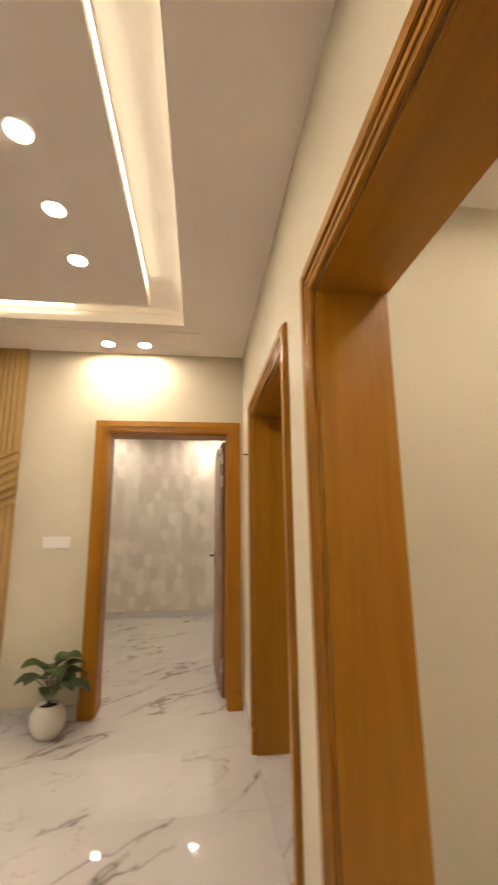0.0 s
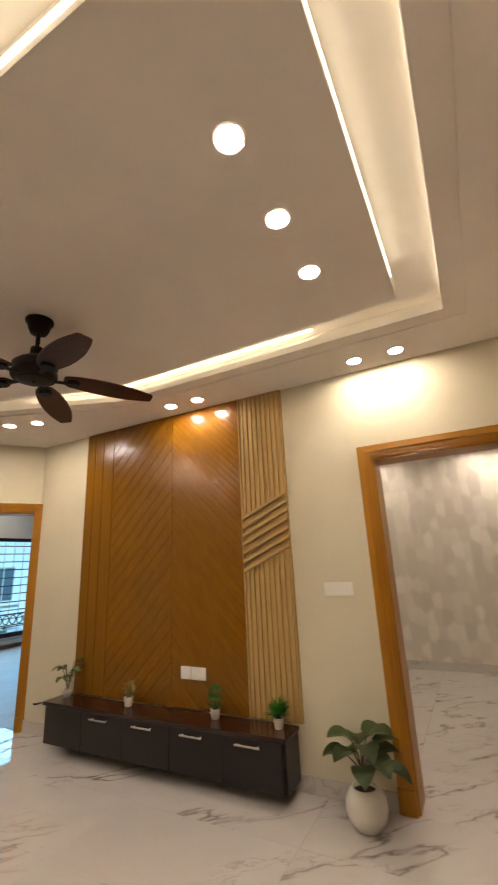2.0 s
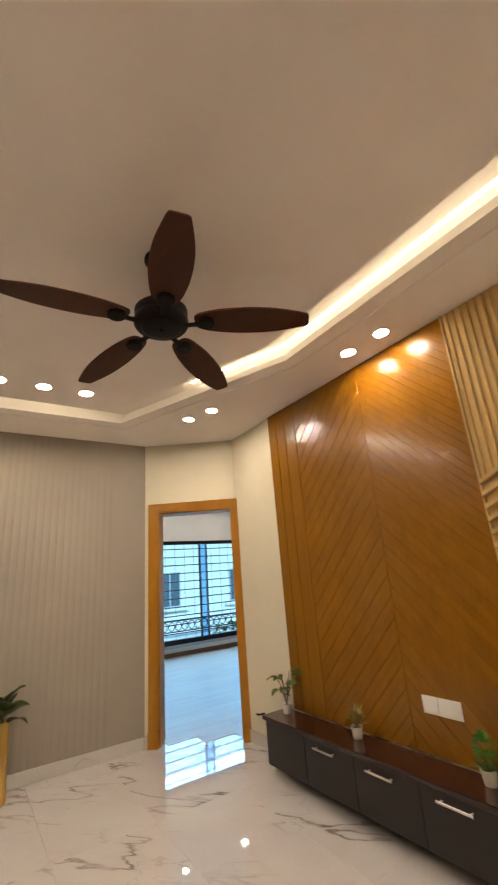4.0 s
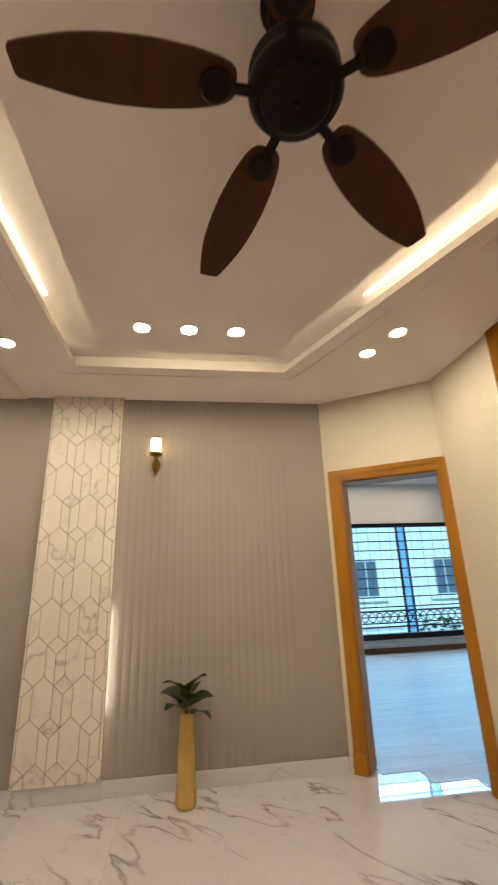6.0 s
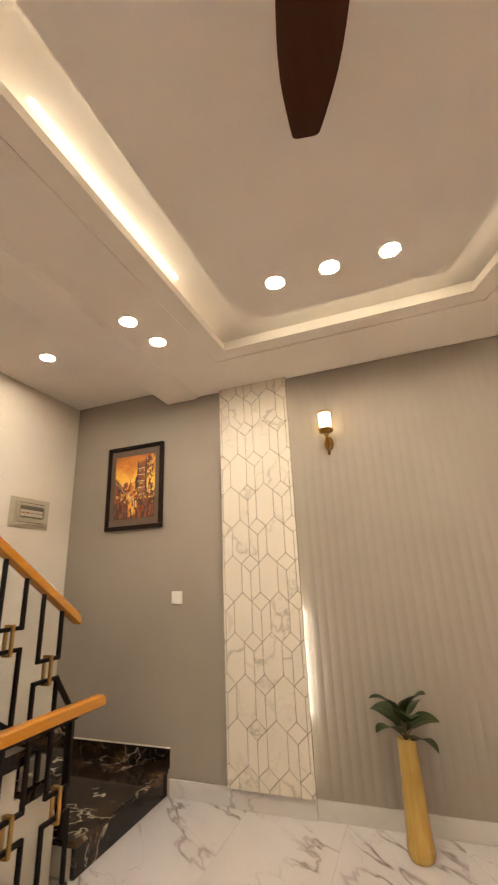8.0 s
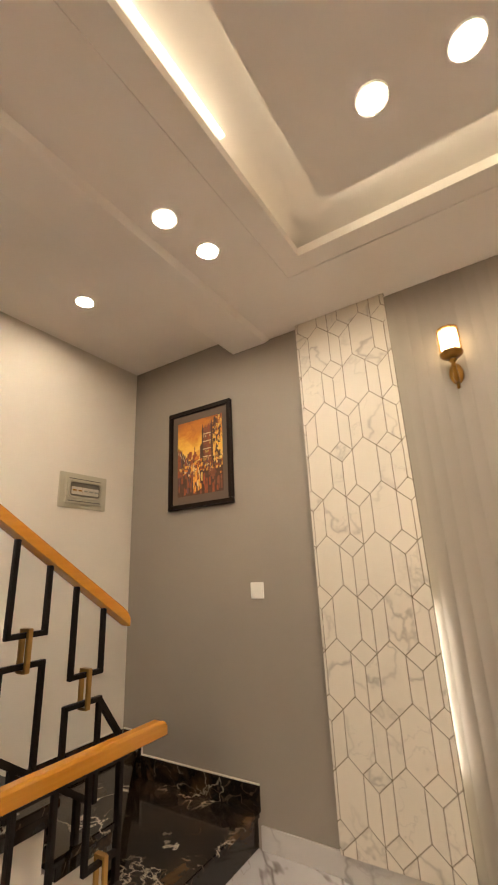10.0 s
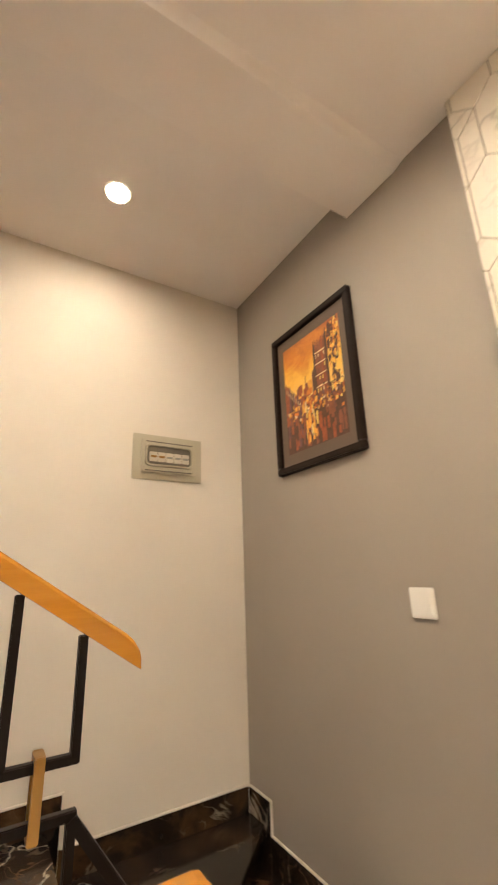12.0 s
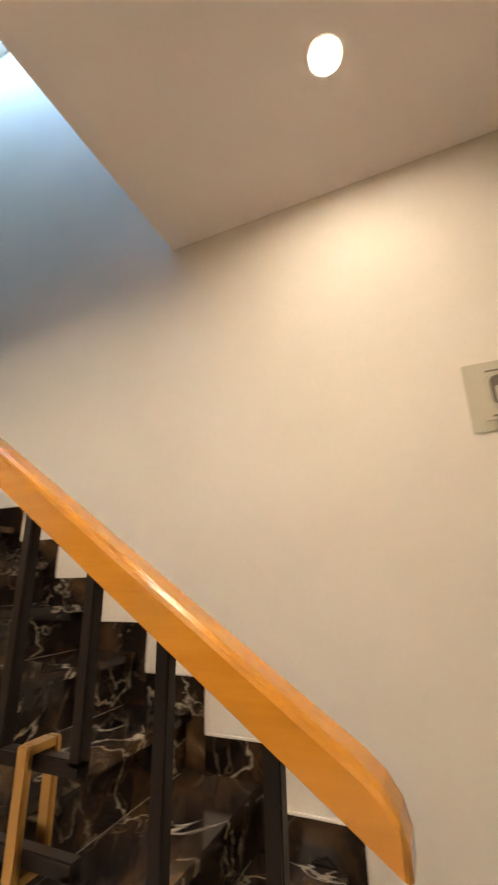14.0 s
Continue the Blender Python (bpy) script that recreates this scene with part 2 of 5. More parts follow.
# wallpaper of overlapping soft grey patches
PAPER = mat("patterned grey wallpaper", (0.6, 0.57, 0.53), 0.55)
_n = Nodes(PAPER)
_v = _n.add("TexVoronoi", Scale=1.0, Randomness=0.5)
_v.feature = "SMOOTH_F1"
_v.inputs["Smoothness"].default_value = 0.6
_n.link(_n.place(0, (8.5, 1, 5.0)), _v.inputs["Vector"])
_s = _n.add("SeparateColor")
_n.link(_v.outputs["Color"], _s.inputs[0])
_g = _n.math("ADD", _n.math("MULTIPLY", _s.outputs[0], 0.7), _n.math("MULTIPLY", _n.noise(_n.place(), 60, 3), 0.3))
_n.link(_n.ramp(_g, [(0.15, (0.58, 0.52, 0.465)), (0.5, (0.66, 0.60, 0.54)), (0.8, (0.76, 0.70, 0.635))]), _n.b.inputs["Base Color"])

# ---- mesh helpers ----


def obj(name, bm, material, parent=None, label="", smooth=False):
    me = bpy.data.meshes.new(name)
    bmesh.ops.recalc_face_normals(bm, faces=bm.faces)
    bm.to_mesh(me)
    bm.free()
    for p in me.polygons:
        p.use_smooth = smooth
    if isinstance(material, (list, tuple)):
        for mm in material:
            me.materials.append(mm)
    else:
        me.materials.append(material)
    o = new(name, me)
    if parent is not None:
        o.parent = parent
    if label:
        o["label"] = label
    return o


def part(name, bm, material, parent, label="", smooth=False):
    return obj(name, bm, material, parent, label, smooth)


def empty(name, label, category, at=(0, 0, 0), group="", kind=""):
    o = new(name)
    o.location = at
    o.empty_display_size = 0.05
    return tagged(o, label, category, group, kind)


def box(x0, x1, y0, y1, z0, z1, bm=None, bevel=0.0, m=None):
    own = bmesh.new()
    r = bmesh.ops.create_cube(own, size=1)
    bmesh.ops.scale(own, vec=(abs(x1 - x0), abs(y1 - y0), abs(z1 - z0)), verts=own.verts)
    bmesh.ops.translate(own, vec=((x0 + x1) / 2, (y0 + y1) / 2, (z0 + z1) / 2), verts=own.verts)
    if bevel:
        bmesh.ops.bevel(own, geom=own.edges[:], offset=bevel, segments=2, affect="EDGES", clamp_overlap=True)
    if m is not None:
        bmesh.ops.transform(own, matrix=m, verts=own.verts)
    if bm is None:
        return own
    return join(bm, own)


def join(bm, other):
    tmp = bpy.data.meshes.new("tmp")
    other.to_mesh(tmp)
    other.free()
    bm.from_mesh(tmp)
    bpy.data.meshes.remove(tmp)
    return bm


def prism(points, z0, z1, bevel=0.0):
    """A flat polygon in x, y drawn up from z0 to z1."""
    bm = bmesh.new()
    lo = [bm.verts.new((x, y, z0)) for x, y in points]
    hi = [bm.verts.new((x, y, z1)) for x, y in points]
    k = len(points)
    bm.faces.new(lo)
    bm.faces.new(hi)
    for i in range(k):
        bm.faces.new((lo[i], lo[(i + 1) % k], hi[(i + 1) % k], hi[i]))
    if bevel:
        bmesh.ops.bevel(bm, geom=bm.edges[:], offset=bevel, segments=2, affect="EDGES", clamp_overlap=True)
    return bm


def ring_prism(outer, inner, z0, z1):
    """A polygon with a hole of as many corners, drawn up from z0 to z1."""
    bm = bmesh.new()
    k = len(outer)
    rows = [[bm.verts.new((x, y, z)) for x, y in loop] for loop in (outer, inner) for z in (z0, z1)]
    ol, oh, il, ih = rows
    for i in range(k):
        j = (i + 1) % k
        for a, b in ((ol, oh), (ih, il), (il, ol), (oh, ih)):
            bm.faces.new((a[i], a[j], b[j], b[i]))
    return bm


def lathe(profile, steps=24, at=(0, 0, 0)):
    """A turned body from (radius, height) pairs."""
    bm = bmesh.new()
    rings = []
    for r, z in profile:
        rings.append([bm.verts.new((at[0] + r * math.cos(2 * math.pi * i / steps), at[1] + r * math.sin(2 * math.pi * i / steps), at[2] + z)) for i in range(steps)])
    for a, b in zip(rings, rings[1:]):
        for i in range(steps):
            bm.faces.new((a[i], a[(i + 1) % steps], b[(i + 1) % steps], b[i]))
    bm.faces.new(rings[0])
    bm.faces.new(rings[-1])
    return bm


def tube(points, radius, sides=8, bm=None):
    """A round bar through points; radius may be a list."""
    own = bmesh.new()
    pts = [Vector(p) for p in points]
    rad = radius if isinstance(radius, (list, tuple)) else [radius] * len(pts)
    rings = []
    for i, p in enumerate(pts):
        d = (pts[min(i + 1, len(pts) - 1)] - pts[max(i - 1, 0)]).normalized()
        q = d.to_track_quat("Z", "Y")
        rings.append([own.verts.new(p + q @ Vector((rad[i] * math.cos(2 * math.pi * k / sides), rad[i] * math.sin(2 * math.pi * k / sides), 0))) for k in range(sides)])
    for a, b in zip(rings, rings[1:]):
        for k in range(sides):
            own.faces.new((a[k], a[(k + 1) % sides], b[(k + 1) % sides], b[k]))
    own.faces.new(rings[0])
    own.faces.new(rings[-1])
    return own if bm is None else join(bm, own)


def bar(a, b, w, h, bevel=0.002, up=(0, 0, 1)):
    """A square bar from a to b, w across and h along up."""
    a, b = Vector(a), Vector(b)
    d = b - a
    z = d.normalized()
    x = z.cross(Vector(up))
    x = x.normalized() if x.length > 1e-4 else Vector((0, 1, 0))
    y = z.cross(x)
    m = Matrix((x, y, z)).transposed().to_4x4()
    m.translation = (a + b) / 2
    return box(-w / 2, w / 2, -h / 2, h / 2, -d.length / 2, d.length / 2, bevel=bevel, m=m)


def leaf(bm, at, heading, length, width, droop=0.4, lift=0.5, rows=6, cup=0.15, twist=0.0):
    """A pointed oval leaf with a bent midrib, as a thin folded sheet."""
    side = Vector((-math.sin(heading), math.cos(heading), 0))
    ahead = Vector((math.cos(heading), math.sin(heading), 0))
    p, ang, rowsv = Vector(at), lift, []
    for i in range(rows + 1):
        t = i / rows
        wdt = width * 0.5 * (math.sin(math.pi * min(1, t ** 0.8)) ** 0.75 if 0 < t < 1 else 0.03)
        d = ahead * math.cos(ang) + Vector((0, 0, 1)) * math.sin(ang)
        upv = Vector((0, 0, 1)) * math.cos(ang) - ahead * math.sin(ang)
        s = side * math.cos(twist) + upv * math.sin(twist)
        rowsv.append([bm.verts.new(p - s * wdt + upv * wdt * cup * 2), bm.verts.new(p), bm.verts.new(p + s * wdt + upv * wdt * cup * 2)])
        p = p + d * (length / rows)
        ang -= droop * 1.6 / rows
    for a, b in zip(rowsv, rowsv[1:]):
        for k in (0, 1):
            bm.faces.new((a[k], a[k + 1], b[k + 1], b[k]))
    return bm


def clip(poly, x0, x1, z0, z1):
    """A convex polygon cut to a rectangle."""
    for axis, lim, keep in ((0, x0, 1), (0, x1, -1), (1, z0, 1), (1, z1, -1)):
        out = []
        for i, p in enumerate(poly):
            q = poly[i - 1]
            pi, qi = (p[axis] - lim) * keep >= 0, (q[axis] - lim) * keep >= 0
            if pi != qi:
                s = (lim - q[axis]) / (p[axis] - q[axis])
                out.append((q[0] + s * (p[0] - q[0]), q[1] + s * (p[1] - q[1])))
            if pi:
                out.append(p)
        poly = out
        if len(poly) < 3:
            return []
    return poly


def shrink(poly, d):
    """A convex polygon with every side moved in by d."""
    c = (sum(p[0] for p in poly) / len(poly), sum(p[1] for p in poly) / len(poly))
    out = []
    k = len(poly)
    area = sum(poly[i - 1][0] * poly[i][1] - poly[i][0] * poly[i - 1][1] for i in range(k))
    sg = 1 if area > 0 else -1
    lines = []
    for i in range(k):
        a, b = poly[i], poly[(i + 1) % k]
        dx, dy = b[0] - a[0], b[1] - a[1]
        ln = math.hypot(dx, dy)
        if ln < 1e-6:
            continue
        nx, ny = -dy / ln * sg, dx / ln * sg
        lines.append((a[0] + nx * d, a[1] + ny * d, dx / ln, dy / ln))
    k = len(lines)
    for i in range(k):
        ax, ay, adx, ady = lines[i - 1]
        bx, by, bdx, bdy = lines[i]
        det = adx * bdy - ady * bdx
        if abs(det) < 1e-5:
            out.append((bx, by))
            continue
        s = ((bx - ax) * bdy - (by - ay) * bdx) / det
        out.append((ax + s * adx, ay + s * ady))
    return out


def plate(poly, axis, base, top, chamfer=0.0):
    """A polygon (u, z) as a raised piece on a wall. axis 'y': wall along x, faces -y; axis 'x': wall along y, faces +x."""
    bm = bmesh.new()

    def pt(p, d):
        return (p[0], d, p[1]) if axis == "y" else (d, p[0], p[1])
    loops = [[bm.verts.new(pt(p, base)) for p in poly]]
    if chamfer:
        loops.append([bm.verts.new(pt(p, top - (top - base) * 0.4)) for p in poly])
        small = shrink(poly, chamfer)
        if len(small) == len(poly):
            loops.append([bm.verts.new(pt(p, top)) for p in small])
        else:
            loops.append([bm.verts.new(pt(p, top)) for p in poly])
    else:
        loops.append([bm.verts.new(pt(p, top)) for p in poly])
    k = len(poly)
    for a, b in zip(loops, loops[1:]):
        for i in range(k):
            bm.faces.new((a[i], a[(i + 1) % k], b[(i + 1) % k], b[i]))
    bm.faces.new(loops[-1])
    return bm


def structure(name, bm, material, label, category):
    return tagged(obj(name, bm, material), label, category, kind="structure")

# ---- the large structure ----
H = 2.83
WX, NY, SY = -5.25, 3.65, -0.88
C1, C2 = (-5.25, 2.87), (-4.717, 3.65)

bm = box(-5.45, 3.4, 0.12, 3.75, -0.22, -0.012)
box(-5.45, -4.40, SY - 0.2, 0.12, -0.22, -0.012, bm)
box(-0.25, 3.4, SY - 0.2, 0.12, -0.22, -0.012, bm)
box(-3.8, 2.2, 3.75, 7.3, -0.22, -0.012, bm)
floor = structure("floor", bm, GROUT, "polished white marble tile floor with grey veins", "floor")

ROOM_LOOP = [(0.0, 0.09), (0.0, NY), C2, C1, (WX, 0.09)]
TRAY_OUT = [(-0.495, 0.89), (-0.495, 3.10), (-3.04, 3.10), (-4.665, 2.428), (-4.665, 0.89)]
TRAY_IN = [(-0.72, 1.112), (-0.72, 2.87), (-2.985, 2.88), (-4.445, 2.297), (-4.445, 1.112)]


def grow(loop, d):
    return [(x, y) for x, y in shrink(loop, -d)]


def shift_start(loop, like):
    """The loop turned so that its first corner is the one nearest to like's first."""
    i = min(range(len(loop)), key=lambda k: (loop[k][0] - like[0][0]) ** 2 + (loop[k][1] - like[0][1]) ** 2)
    return loop[i:] + loop[:i]


COVE_DEPTH, COVE_TOP = 0.10, 2.965
COVE_BACK = shift_start(grow(TRAY_OUT, COVE_DEPTH), TRAY_OUT)
BORDER = shift_start(grow(TRAY_OUT, 0.115), TRAY_OUT)
bm = ring_prism(ROOM_LOOP, TRAY_OUT, H, H + 0.048)
join(bm, ring_prism(ROOM_LOOP, BORDER, H - 0.006, H + 0.001))
join(bm, ring_prism(ROOM_LOOP, COVE_BACK, H + 0.0485, COVE_TOP))
join(bm, prism([(0.0, 0.09), (0.0, NY), C2, C1, (WX, 0.09)], COVE_TOP + 0.001, 3.15))
beam = [bm.verts.new((x, y, z)) for x in (WX, 0.0) for y, z in ((0.09, H - 0.0065), (0.39, H - 0.0065), (0.355, H - 0.022), (0.09, H - 0.022))]
for i in range(4):
    bm.faces.new((beam[i], beam[(i + 1) % 4], beam[4 + (i + 1) % 4], beam[4 + i]))
bm.faces.new(beam[:4])
bm.faces.new(beam[4:])
structure("ceiling", bm, CEIL, "white stepped gypsum ceiling with a recessed light cove", "ceiling")
structure("ceiling_panel", prism(TRAY_IN, 2.842, COVE_TOP + 0.0005), CEIL, "white flat ceiling panel hung inside the light cove", "ceiling")
structure("ceiling_stair", box(WX, -3.48, SY, 0.0895, 2.936, 3.15), CEIL, "white flat ceiling above the stair landing", "ceiling")
bm = box(0.245, 3.4, SY - 0.2, NY, H, 3.15)
structure("ceiling_east", bm, CEIL, "plain white ceiling of the side rooms", "ceiling")
structure("ceiling_bedroom", prism([(-9.6, 2.5), (-5.35, 2.5), (-5.35, 2.90), (-4.80, 3.706), (-4.80, 3.75), (-4.0, 3.75), (-4.0, 8.0), (-9.6, 8.0)], 2.93, 3.149), CEIL, "plain white bedroom ceiling", "ceiling")
structure("ceiling_north_room", box(-3.8, 2.2, 3.85, 7.3, 2.80, 3.15), CEIL, "plain white ceiling of the papered room", "ceiling")
bm = box(-3.6, -2.5, SY - 0.2, 0.3, 5.8, 6.0)
box(-1.3, 0.3, SY - 0.2, 0.3, 5.8, 6.0, bm)
box(-2.5, -1.3, SY - 0.2, SY + 0.08, 5.8, 6.0, bm)
box(-2.5, -1.3, 0.0, 0.3, 5.8, 6.0, bm)
structure("ceiling_stairwell", bm, CEIL, "white ceiling at the top of the stairwell", "ceiling")

TOP = 3.15
# north wall with its doorway
bm = box(C2[0] - 0.001, -1.12, NY, NY + 0.2, -0.2, TOP)
box(-1.12, -0.12, NY, NY + 0.2, 2.13, TOP, bm)
box(-0.12, 0.245, NY, NY + 0.2, -0.2, TOP, bm)
structure("wall_north", bm, CREAM, "cream painted wall with a doorway", "wall")
# west wall
structure("wall_west", box(WX - 0.2, WX, SY - 0.2, C1[1], -0.2, TOP), GREY, "grey painted wall beside the landing", "wall")
# slanting wall with its doorway
U = Vector((C2[0] - C1[0], C2[1] - C1[1], 0)).normalized()
SLANT = (Vector((C2[0], C2[1], 0)) - Vector((C1[0], C1[1], 0))).length
MS = Matrix.Translation((C1[0], C1[1], 0)) @ Matrix(((U.x, -U.y, 0, 0), (U.y, U.x, 0, 0), (0, 0, 1, 0), (0, 0, 0, 1)))
D0, D1, DZ = 0.125, 0.90, 2.09
bm = box(-0.02, D0, 0, 0.2, -0.2, TOP, m=MS)
box(D0, D1, 0, 0.2, DZ, TOP, bm, m=MS)
box(D1, SLANT + 0.1, 0, 0.2, -0.2, TOP, bm, m=MS)
structure("wall_northwest", bm, CREAM, "cream painted slanting wall with a doorway", "wall")
# south wall, up through the stairwell
structure("wall_south", box(WX, 3.4, SY - 0.2, SY, -3.0, 6.0), CREAM_STAIR, "pale cream painted wall rising along the stairs", "wall")
# east wall with two cased openings
E1, E2, EZ = (0.30, 1.41), (1.90, 3.01), 2.13
bm = box(0, 0.245, SY, E1[0], -0.2, TOP)
box(0, 0.245, E1[0], E1[1], EZ, TOP, bm)
box(0, 0.245, E1[1], E2[0], -0.2, TOP, bm)
box(0, 0.245, E2[0], E2[1], EZ, TOP, bm)
box(0, 0.245, E2[1], NY, -0.2, TOP, bm)
structure("wall_east", bm, CREAM, "cream painted wall with two wood-cased openings", "wall")
bm = box(0.245, 3.2, 1.77, 1.87, -0.2, H)
box(3.2, 3.4, SY, NY, -0.2, H, bm)
box(0.245, 3.4, NY, NY + 0.2, -0.2, H, bm)
structure("wall_side_rooms", bm, CREAM, "cream painted walls of the side rooms", "wall")
# stairwell walls
bm = box(-3.48, 0.0, 0.09, 0.24, TOP, 6.0)
box(-3.63, -3.48, SY, 0.24, TOP, 6.0, bm)
box(0.0, 0.2, SY, 0.24, TOP, 6.0, bm)
box(-3.48, 0.0, 0.0901, 0.24, 2.967, TOP, bm)
structure("wall_stairwell", bm, CREAM_STAIR, "pale painted walls of the upper stairwell", "wall")
bm = box(-4.5, -4.4, SY, 0.12, -3.0, -0.2)
box(-4.4, -0.25, 0.12, 0.22, -3.0, -0.221, bm)
box(-0.25, -0.15, SY, 0.12, -3.0, -0.221, bm)
box(-4.5, -0.15, SY, 0.22, -3.1, -3.0, bm)
structure("wall_lower_stairwell", bm, CREAM_STAIR, "pale painted walls of the lower stairwell", "wall")
# north room
bm = box(-3.8, 2.2, 7.05, 7.3, 0, 2.8)
structure("wall_papered", bm, PAPER, "wall papered with soft grey overlapping patches", "wall")
bm = box(-3.8, -3.6, 3.85, 7.05, -0.2, 2.8)
box(2.0, 2.2, 3.85, 7.05, -0.2, 2.8, bm)
structure("wall_north_room", bm, CREAM, "cream side walls of the papered room", "wall")
# bedroom
BX = -9.35
WY0, WY1, WZ0, WZ1 = 4.15, 7.15, 0.20, 2.19
bm = box(BX - 0.2, BX, 2.5, WY0, -0.2, 2.93)
box(BX - 0.2, BX, WY1, 8.0, -0.2, 2.93, bm)
box(BX - 0.2, BX, WY0, WY1, -0.2, WZ0, bm)
box(BX - 0.2, BX, WY0, WY1, WZ1, 2.93, bm)
box(BX, -5.45, 2.5, 2.7, -0.2, 2.93, bm)
box(BX, -4.0, 7.8, 8.0, -0.2, 2.93, bm)
box(-4.2, -4.0, 3.85, 7.8, -0.2, 2.93, bm)
structure("wall_bedroom", bm, CEIL, "plain white bedroom walls around a wide window", "wall")
structure("floor_bedroom", box(-9.6, -4.0, 2.5, 8.0, -0.2, -0.015), GROUT, "grey oak laminate bedroom floor", "floor")
# ground outside
bm = bmesh.new()
bmesh.ops.create_grid(bm, x_segments=2, y_segments=2, size=400)
bmesh.ops.translate(bm, vec=(-412, 0, -4.0), verts=bm.verts)
structure("ground", bm, paint("pale paving", (0.32, 0.31, 0.29), 0.9), "pale paved ground outside", "ground")

# glowing sheet added in place of sky, to brighten the floor's window reflection
SKY_GLOW = mat("glowing sky stand-in", (0.8, 0.9, 1.0), 1.0, emit=4.2, emit_color=(0.70, 0.90, 1.0))
structure("backdrop", box(-120.5, -120.0, -130, 150, -4.0, 80), SKY_GLOW, "glowing sheet added far behind the houses as sky", "sky")

# skirtings of marble tile, and the dark ones on the landing
SK = 0.012


def skirting(name, bmx, material=SKIRT, label="white marble skirting along the wall", z=0.1):
    return structure(name, bmx, material, label, "skirting")


skirting("baseboard_north", box(C2[0] + 0.02, -1.22, NY - SK, NY, 0, 0.1, bevel=0.002))
skirting("baseboard_west", box(WX, WX + SK, 0.165, C1[1] - 0.01, 0, 0.1, bevel=0.002))
skirting("baseboard_northwest", box(0.0, 0.035, -SK, 0, 0, 0.1, m=MS))
bm = box(-SK, 0, 1.50, 1.81, 0, 0.1)
box(-SK, 0, 3.11, NY - SK, 0, 0.1, bm)
skirting("baseboard_east", bm)
skirting("baseboard_papered", box(-3.6, 2.0, 7.038, 7.05, 0, 0.1))
bm = box(BX, BX + 0.015, 2.7, 7.8, 0, 0.075)
structure("baseboard_bedroom", bm, DOORWOOD, "brown wooden bedroom skirting", "skirting")

# ---- doorways: cased frames ----


def casing_profile(bm, a, b, w, d, m):
    """One stepped casing board between two corners of a rectangle (u0, u1, z0, z1) lying on -v."""
    u0, u1, z0, z1 = a[0], b[0], a[1], b[1]
    box(u0, u1, -d, 0, z0, z1, bm, bevel=0.003, m=m)
    if u1 - u0 > z1 - z0:
        h = z1 - z0
        box(u0, u1, -d - 0.008, -d, z0 + h * 0.55, z1 - h * 0.08, bm, bevel=0.003, m=m)
        box(u0, u1, -d - 0.004, -d, z0 + h * 0.2, z0 + h * 0.42, bm, bevel=0.002, m=m)
    return bm


def cased_opening(name, label, m, u0, u1, z1, w, depth, wood_v, wood_h, plinth=True):
    """A wooden door frame: jamb linings, casing boards on the near face and plinth blocks. m maps u, v, z (near face at v=0)."""
    root = empty(name, label, "door frame", kind="structure")
    t = 0.018
    for s, (a, b) in (("left", (u0, u0 + t)), ("right", (u1 - t, u1))):
        part("jamb", box(a, b, 0.001, depth + 0.001, 0, z1, bevel=0.002, m=m), wood_v, root)
    part("head_jamb", box(u0 + t, u1 - t, 0.001, depth + 0.001, z1 - t, z1, bevel=0.002, m=m), wood_h, root)
    for a, b, out in ((u0 - w, u0 + 0.004, -1), (u1 - 0.004, u1 + w, 1)):
        bmx = box(a, b, -0.016, -0.0005, 0.13 if plinth else 0, z1 + w, bevel=0.003, m=m)
        k0, k1 = (a + w * 0.06, a + w * 0.5) if out < 0 else (b - w * 0.5, b - w * 0.06)
        box(k0, k1, -0.025, -0.0162, 0.13 if plinth else 0, z1 + w * 0.9, bmx, bevel=0.003, m=m)
        k0, k1 = (a + w * 0.6, a + w * 0.8) if out < 0 else (b - w * 0.8, b - w * 0.6)
        box(k0, k1, -0.021, -0.0162, 0.13 if plinth else 0, z1 + w * 0.4, bmx, bevel=0.002, m=m)
        part("casing", bmx, wood_v, root)
        if plinth:
            part("plinth_block", box(a - 0.004, b + 0.002, -0.03, -0.0005, 0, 0.13, bevel=0.004, m=m), wood_v, root)
    bmx = box(u0 + 0.0045, u1 - 0.0045, -0.016, -0.0005, z1 - 0.004, z1 + w, bevel=0.003, m=m)
    box(u0 - w * 0.4, u1 + w * 0.4, -0.026, -0.0162, z1 + w * 0.5, z1 + w * 0.94, bmx, bevel=0.003, m=m)
    box(u0 - w * 0.1, u1 + w * 0.1, -0.0215, -0.0162, z1 + w * 0.2, z1 + w * 0.4, bmx, bevel=0.002, m=m)
    part("head_casing", bmx, wood_h, root)
    return root


MN = Matrix.Translation((0, NY, 0))
cased_opening("door_1", "golden varnished wooden door frame to the papered room", MN, -1.12, -0.12, 2.13, 0.095, 0.2, OAK, OAK_X)
cased_opening("door_2", "golden varnished wooden door frame to the bedroom", MS, D0, D1, DZ, 0.09, 0.2, OAK, OAK_X)
# openings of the east wall: u runs along -y, v along +x
ME = Matrix(((0, 1, 0, 0), (-1, 0, 0, 0), (0, 0, 1, 0), (0, 0, 0, 1)))
cased_opening("door_3", "wide golden wooden casing of an open side doorway", ME, -E1[1], -E1[0], EZ, 0.09, 0.245, OAK, OAK_Y)
cased_opening("door_4", "golden wooden casing of an open side doorway", ME, -E2[1], -E2[0], EZ, 0.09, 0.245, OAK, OAK_Y)

